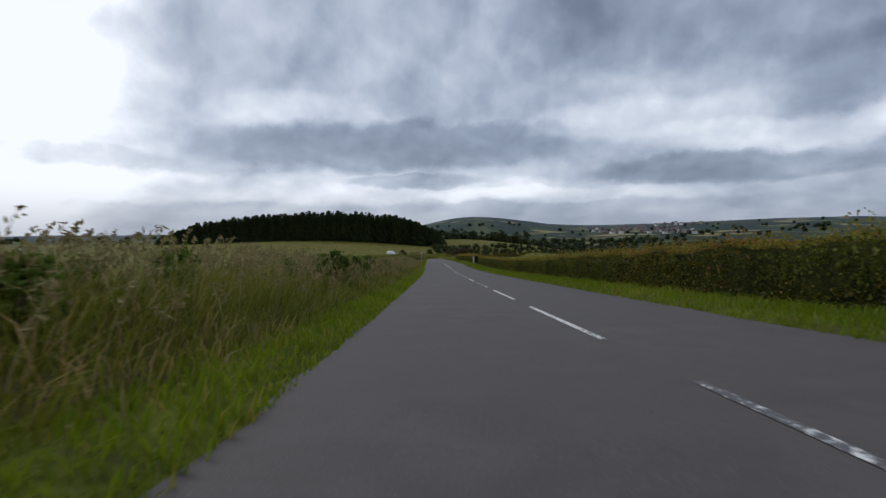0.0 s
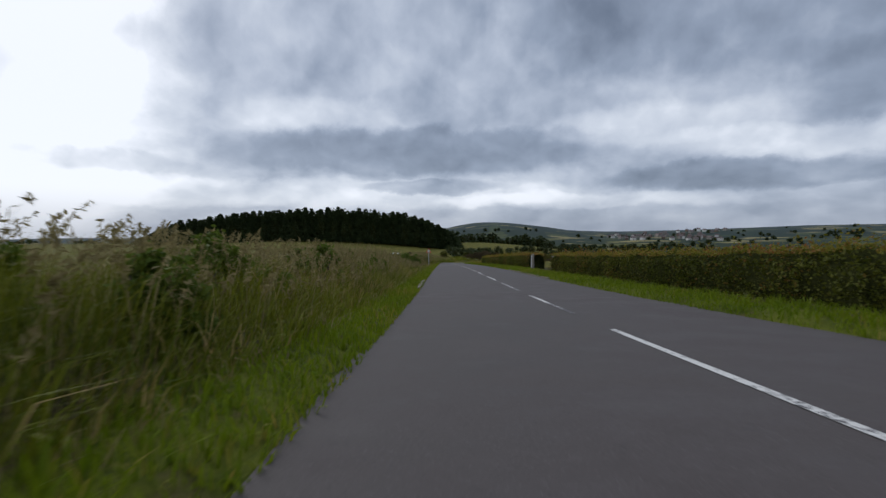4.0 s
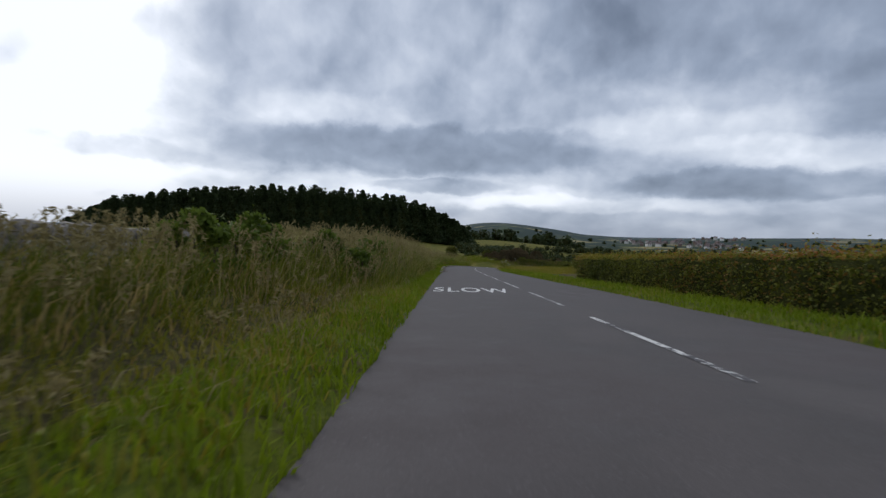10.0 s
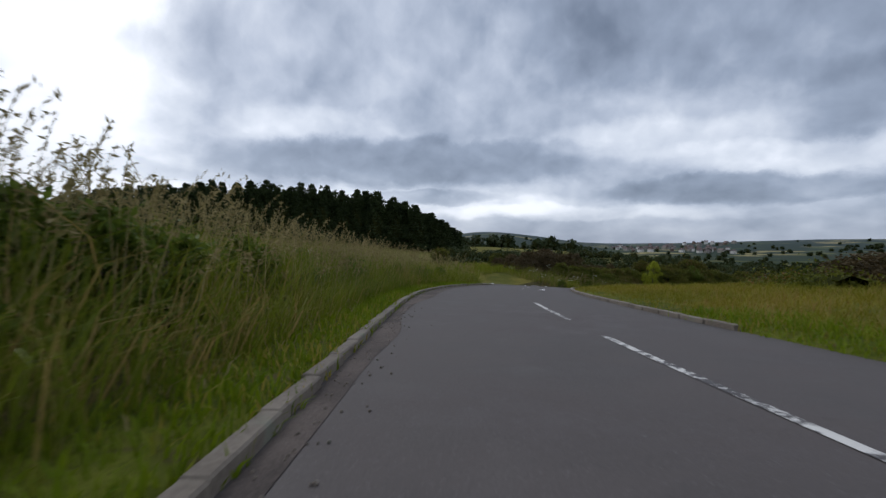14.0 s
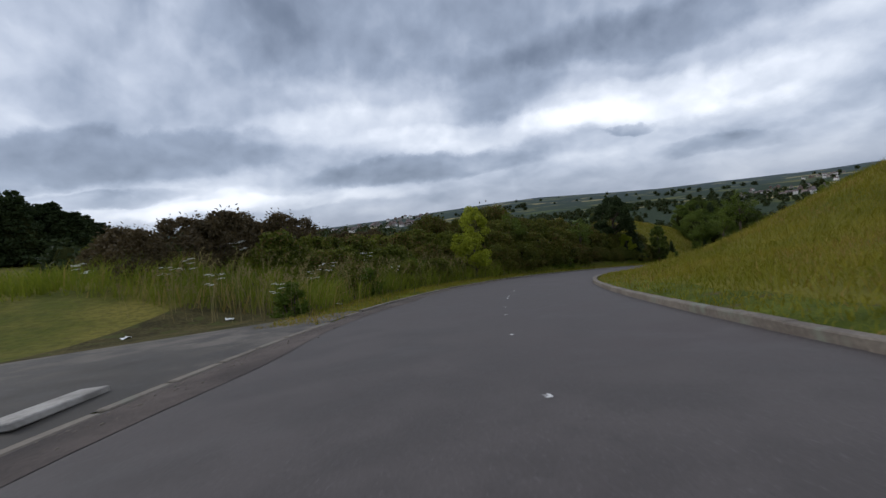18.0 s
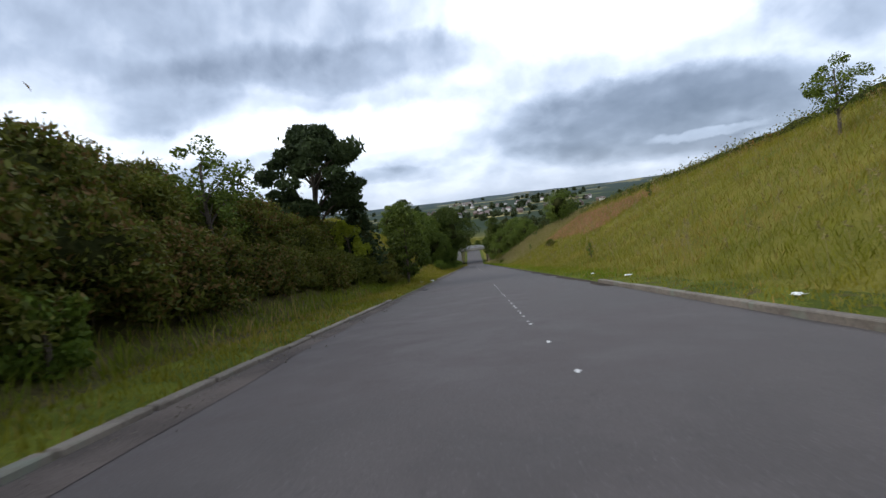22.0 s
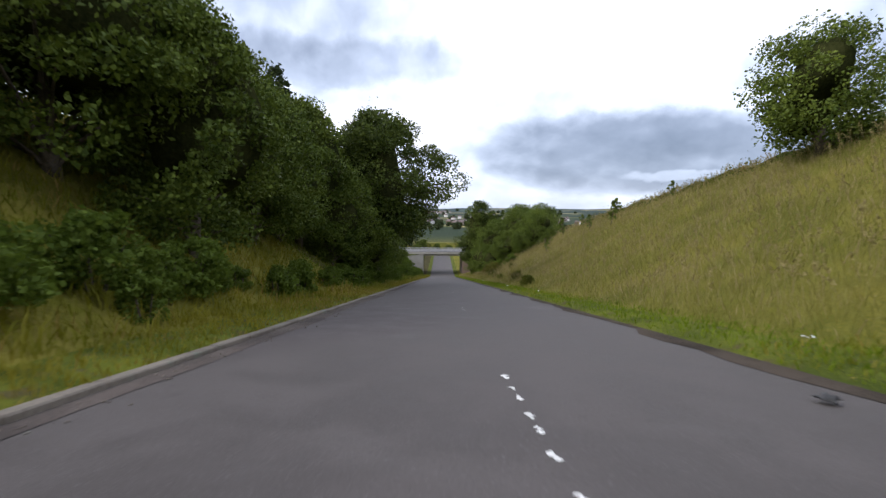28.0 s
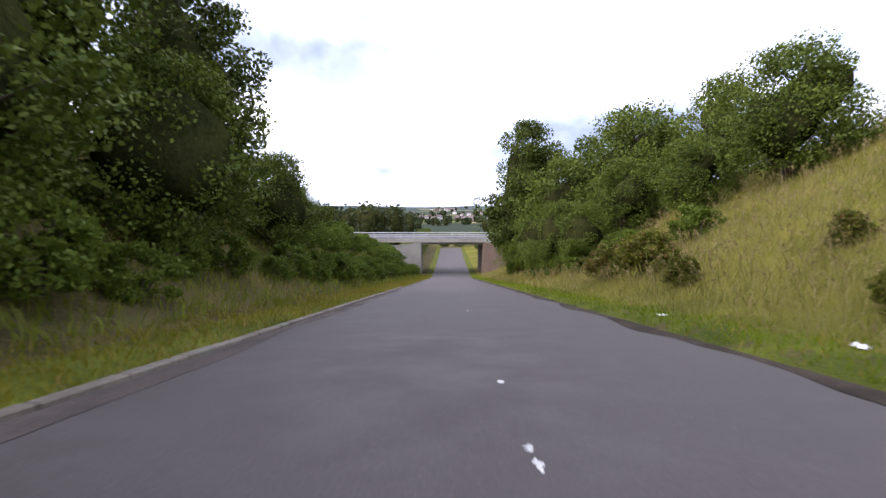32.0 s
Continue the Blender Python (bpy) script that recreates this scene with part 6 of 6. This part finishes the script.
def bridge_wood():
    """Woods in the dip past the bridge."""
    rng = np.random.RandomState(241)
    n = 260
    s, off = rng.uniform(452, 560, n), rng.choice([-1, 1], n) * rng.uniform(14, 75, n)
    h = float(np.interp(470, RS, RH))
    p = on_road(np.minimum(s, 500), off)
    p[:, 0] += -math.sin(h) * np.maximum(s - 500, 0)
    p[:, 1] += math.cos(h) * np.maximum(s - 500, 0)
    p[:, 2] = land(p[:, 0], p[:, 1])[0] - 0.2
    build_woodland("bridge_wood", "dark mixed woods in the dip beyond the bridge", p, rng.uniform(7, 12.5, n), rng.uniform(2.6, 4.2, n), M_FAR, 90, 0.2, 242)


bridge_wood()


def bend_scrub():
    """Rough thorn scrub on the ground that falls away behind the bend."""
    rng = np.random.RandomState(251)
    x, y = rng.uniform(2, 110, 260), rng.uniform(236, 330, 260)
    p = np.stack([x, y, land(x, y)[0] - 0.1], -1)
    p = p[(p[:, 1] > 232 + 0.25 * p[:, 0])]
    build_woodland("thorn_scrub", "rough thorn scrub on falling ground behind the bend", p, rng.uniform(1.6, 3.6, len(p)), rng.uniform(1.2, 2.6, len(p)), M_FAR, 90, 0.16, 252)


bend_scrub()


def build_house(seed, w=9.0, d=7.0, h=5.2, wall=M_RENDER):
    ob = tagged(new("house"), "pale rendered house with a dark pitched roof", "house", "village houses")
    part("wall", bm_mesh("wall", box(w, d, h + 2, 0, 0, h / 2 - 1, 0.0), wall), ob)
    bm = bmesh.new()
    pts = [(-w / 2 - 0.3, -d / 2 - 0.4, h - 0.15), (w / 2 + 0.3, -d / 2 - 0.4, h - 0.15), (w / 2 + 0.3, d / 2 + 0.4, h - 0.15), (-w / 2 - 0.3, d / 2 + 0.4, h - 0.15), (-w / 2 - 0.3, 0, h + d * 0.42), (w / 2 + 0.3, 0, h + d * 0.42)]
    v = [bm.verts.new(p) for p in pts]
    for f in ((0, 1, 5, 4), (2, 3, 4, 5), (1, 2, 5), (3, 0, 4), (3, 2, 1, 0)):
        bm.faces.new([v[i] for i in f])
    part("roof", bm_mesh("roof", bm, M_ROOF), ob)
    part("chimney", bm_mesh("chimney", box(0.9, 0.7, 1.8, w * 0.3, 0, h + d * 0.42, 0.0), M_BRICK), ob)
    for x in (-w * 0.28, w * 0.22):
        for z in (1.6, 4.1):
            part("window", bm_mesh("window", box(1.2, 0.08, 1.2, x, -d / 2 - 0.02, z, 0.0), M_BLACK), ob)
    return ob


_homes = [build_house(1), build_house(2, 12, 7, 5.4, M_CONC), build_house(3, 8, 7, 5.0, M_BRICK)]
_used = 0
for _a0, _a1, _r0, _r1, _n in ((-30, -18, 1900, 2700, 60), (-84, -62, 950, 1700, 60), (-72, -66, 1700, 2200, 12)):
    for _i in range(_n):
        _a, _d = radians(_r.uniform(_a0, _a1)), _r.uniform(_r0, _r1)
        _x, _y = 60 - math.sin(_a) * _d, 170 + math.cos(_a) * _d
        _m = stand((_x, _y, foot(_x, _y)), _r.choice([20, 70, 110, 160, 200]) + _r.uniform(-8, 8), _r.uniform(0.95, 1.35) * (1.5 if _a0 == -30 else 1.0))
        if _used < 3:
            _homes[_used].matrix_basis = _m
        else:
            copy_thing(_homes[_r.randint(3)], _m).matrix_basis = _m
        _used += 1


# ---- parked by the plantation gate ----
def build_van():
    ob = tagged(new("parked_van"), "white van parked at the field entrance by the plantation", "van")
    x, y = -17.3, 217.9
    ob.matrix_basis = pose(x, y, foot(x, y) + 0.02, 0, 0, 62)
    bm = bmesh.new()
    side = [(-2.3, 0.35), (2.3, 0.35), (2.35, 0.95), (1.75, 1.15), (1.1, 1.95), (0.8, 2.05), (-2.25, 2.05), (-2.35, 1.0)]
    a = [bm.verts.new((px, -0.92 if pz < 1.3 else -0.8, pz)) for px, pz in side]
    b = [bm.verts.new((px, 0.92 if pz < 1.3 else 0.8, pz)) for px, pz in side]
    bm.faces.new(a)
    bm.faces.new(b[::-1])
    for i in range(len(side)):
        j = (i + 1) % len(side)
        bm.faces.new((a[j], a[i], b[i], b[j]))
    bmesh.ops.recalc_face_normals(bm, faces=bm.faces)
    bmesh.ops.bevel(bm, geom=list(bm.edges), offset=0.07, segments=2, affect="EDGES")
    body = part("body", bm_mesh("body", bm, M_WHITE, True), ob)
    part("windscreen", bm_mesh("windscreen", box(0.05, 1.4, 0.72, 1.44, 0, 1.56, 0.01), M_BLACK), ob, m=None)
    for sy in (-1, 1):
        part("side_window", bm_mesh("side_window", box(0.8, 0.03, 0.5, 0.6, sy * 0.85, 1.55, 0.01), M_BLACK), ob)
        for wx in (-1.45, 1.45):
            w = part("wheel", mesh("wheel", *bar((wx, sy * 0.78, 0.33), (wx, sy * 0.95, 0.33), 0.33, 14), M_BLACK), ob)
            part("rim", mesh("rim", *bar((wx, sy * 0.93, 0.33), (wx, sy * 0.965, 0.33), 0.19, 12), M_STEEL), w)


build_van()
_bv = copy_thing(_brown[0], stand((-13.2, 229.5, foot(-13.2, 229.5) - 0.05), 40, 1.2, 1.1))
_bv.matrix_basis = stand((-13.2, 229.5, foot(-13.2, 229.5) - 0.05), 40, 1.2, 1.1)
_g2 = copy_thing(_gate, pose(-13.0, 226.0, foot(-13.0, 226.0), 0, 0, 150))
_g2["label"] = "galvanised field gate standing at the plantation entrance"

# ---- the kerb stones ----
build_kerb("kerb_left", "worn concrete kerb along the road edge", 148, 376, True)
build_kerb("kerb_right", "worn concrete kerb round the inside of the bend", 163, 246, False)
build_kerb("kerb_gateway", "low concrete edging at the field gateway", 70, 86, False, high=0.04)
build_kerb("kerb_entrance", "low concrete edging at a field entrance", 62.5, 68, True, high=0.05)
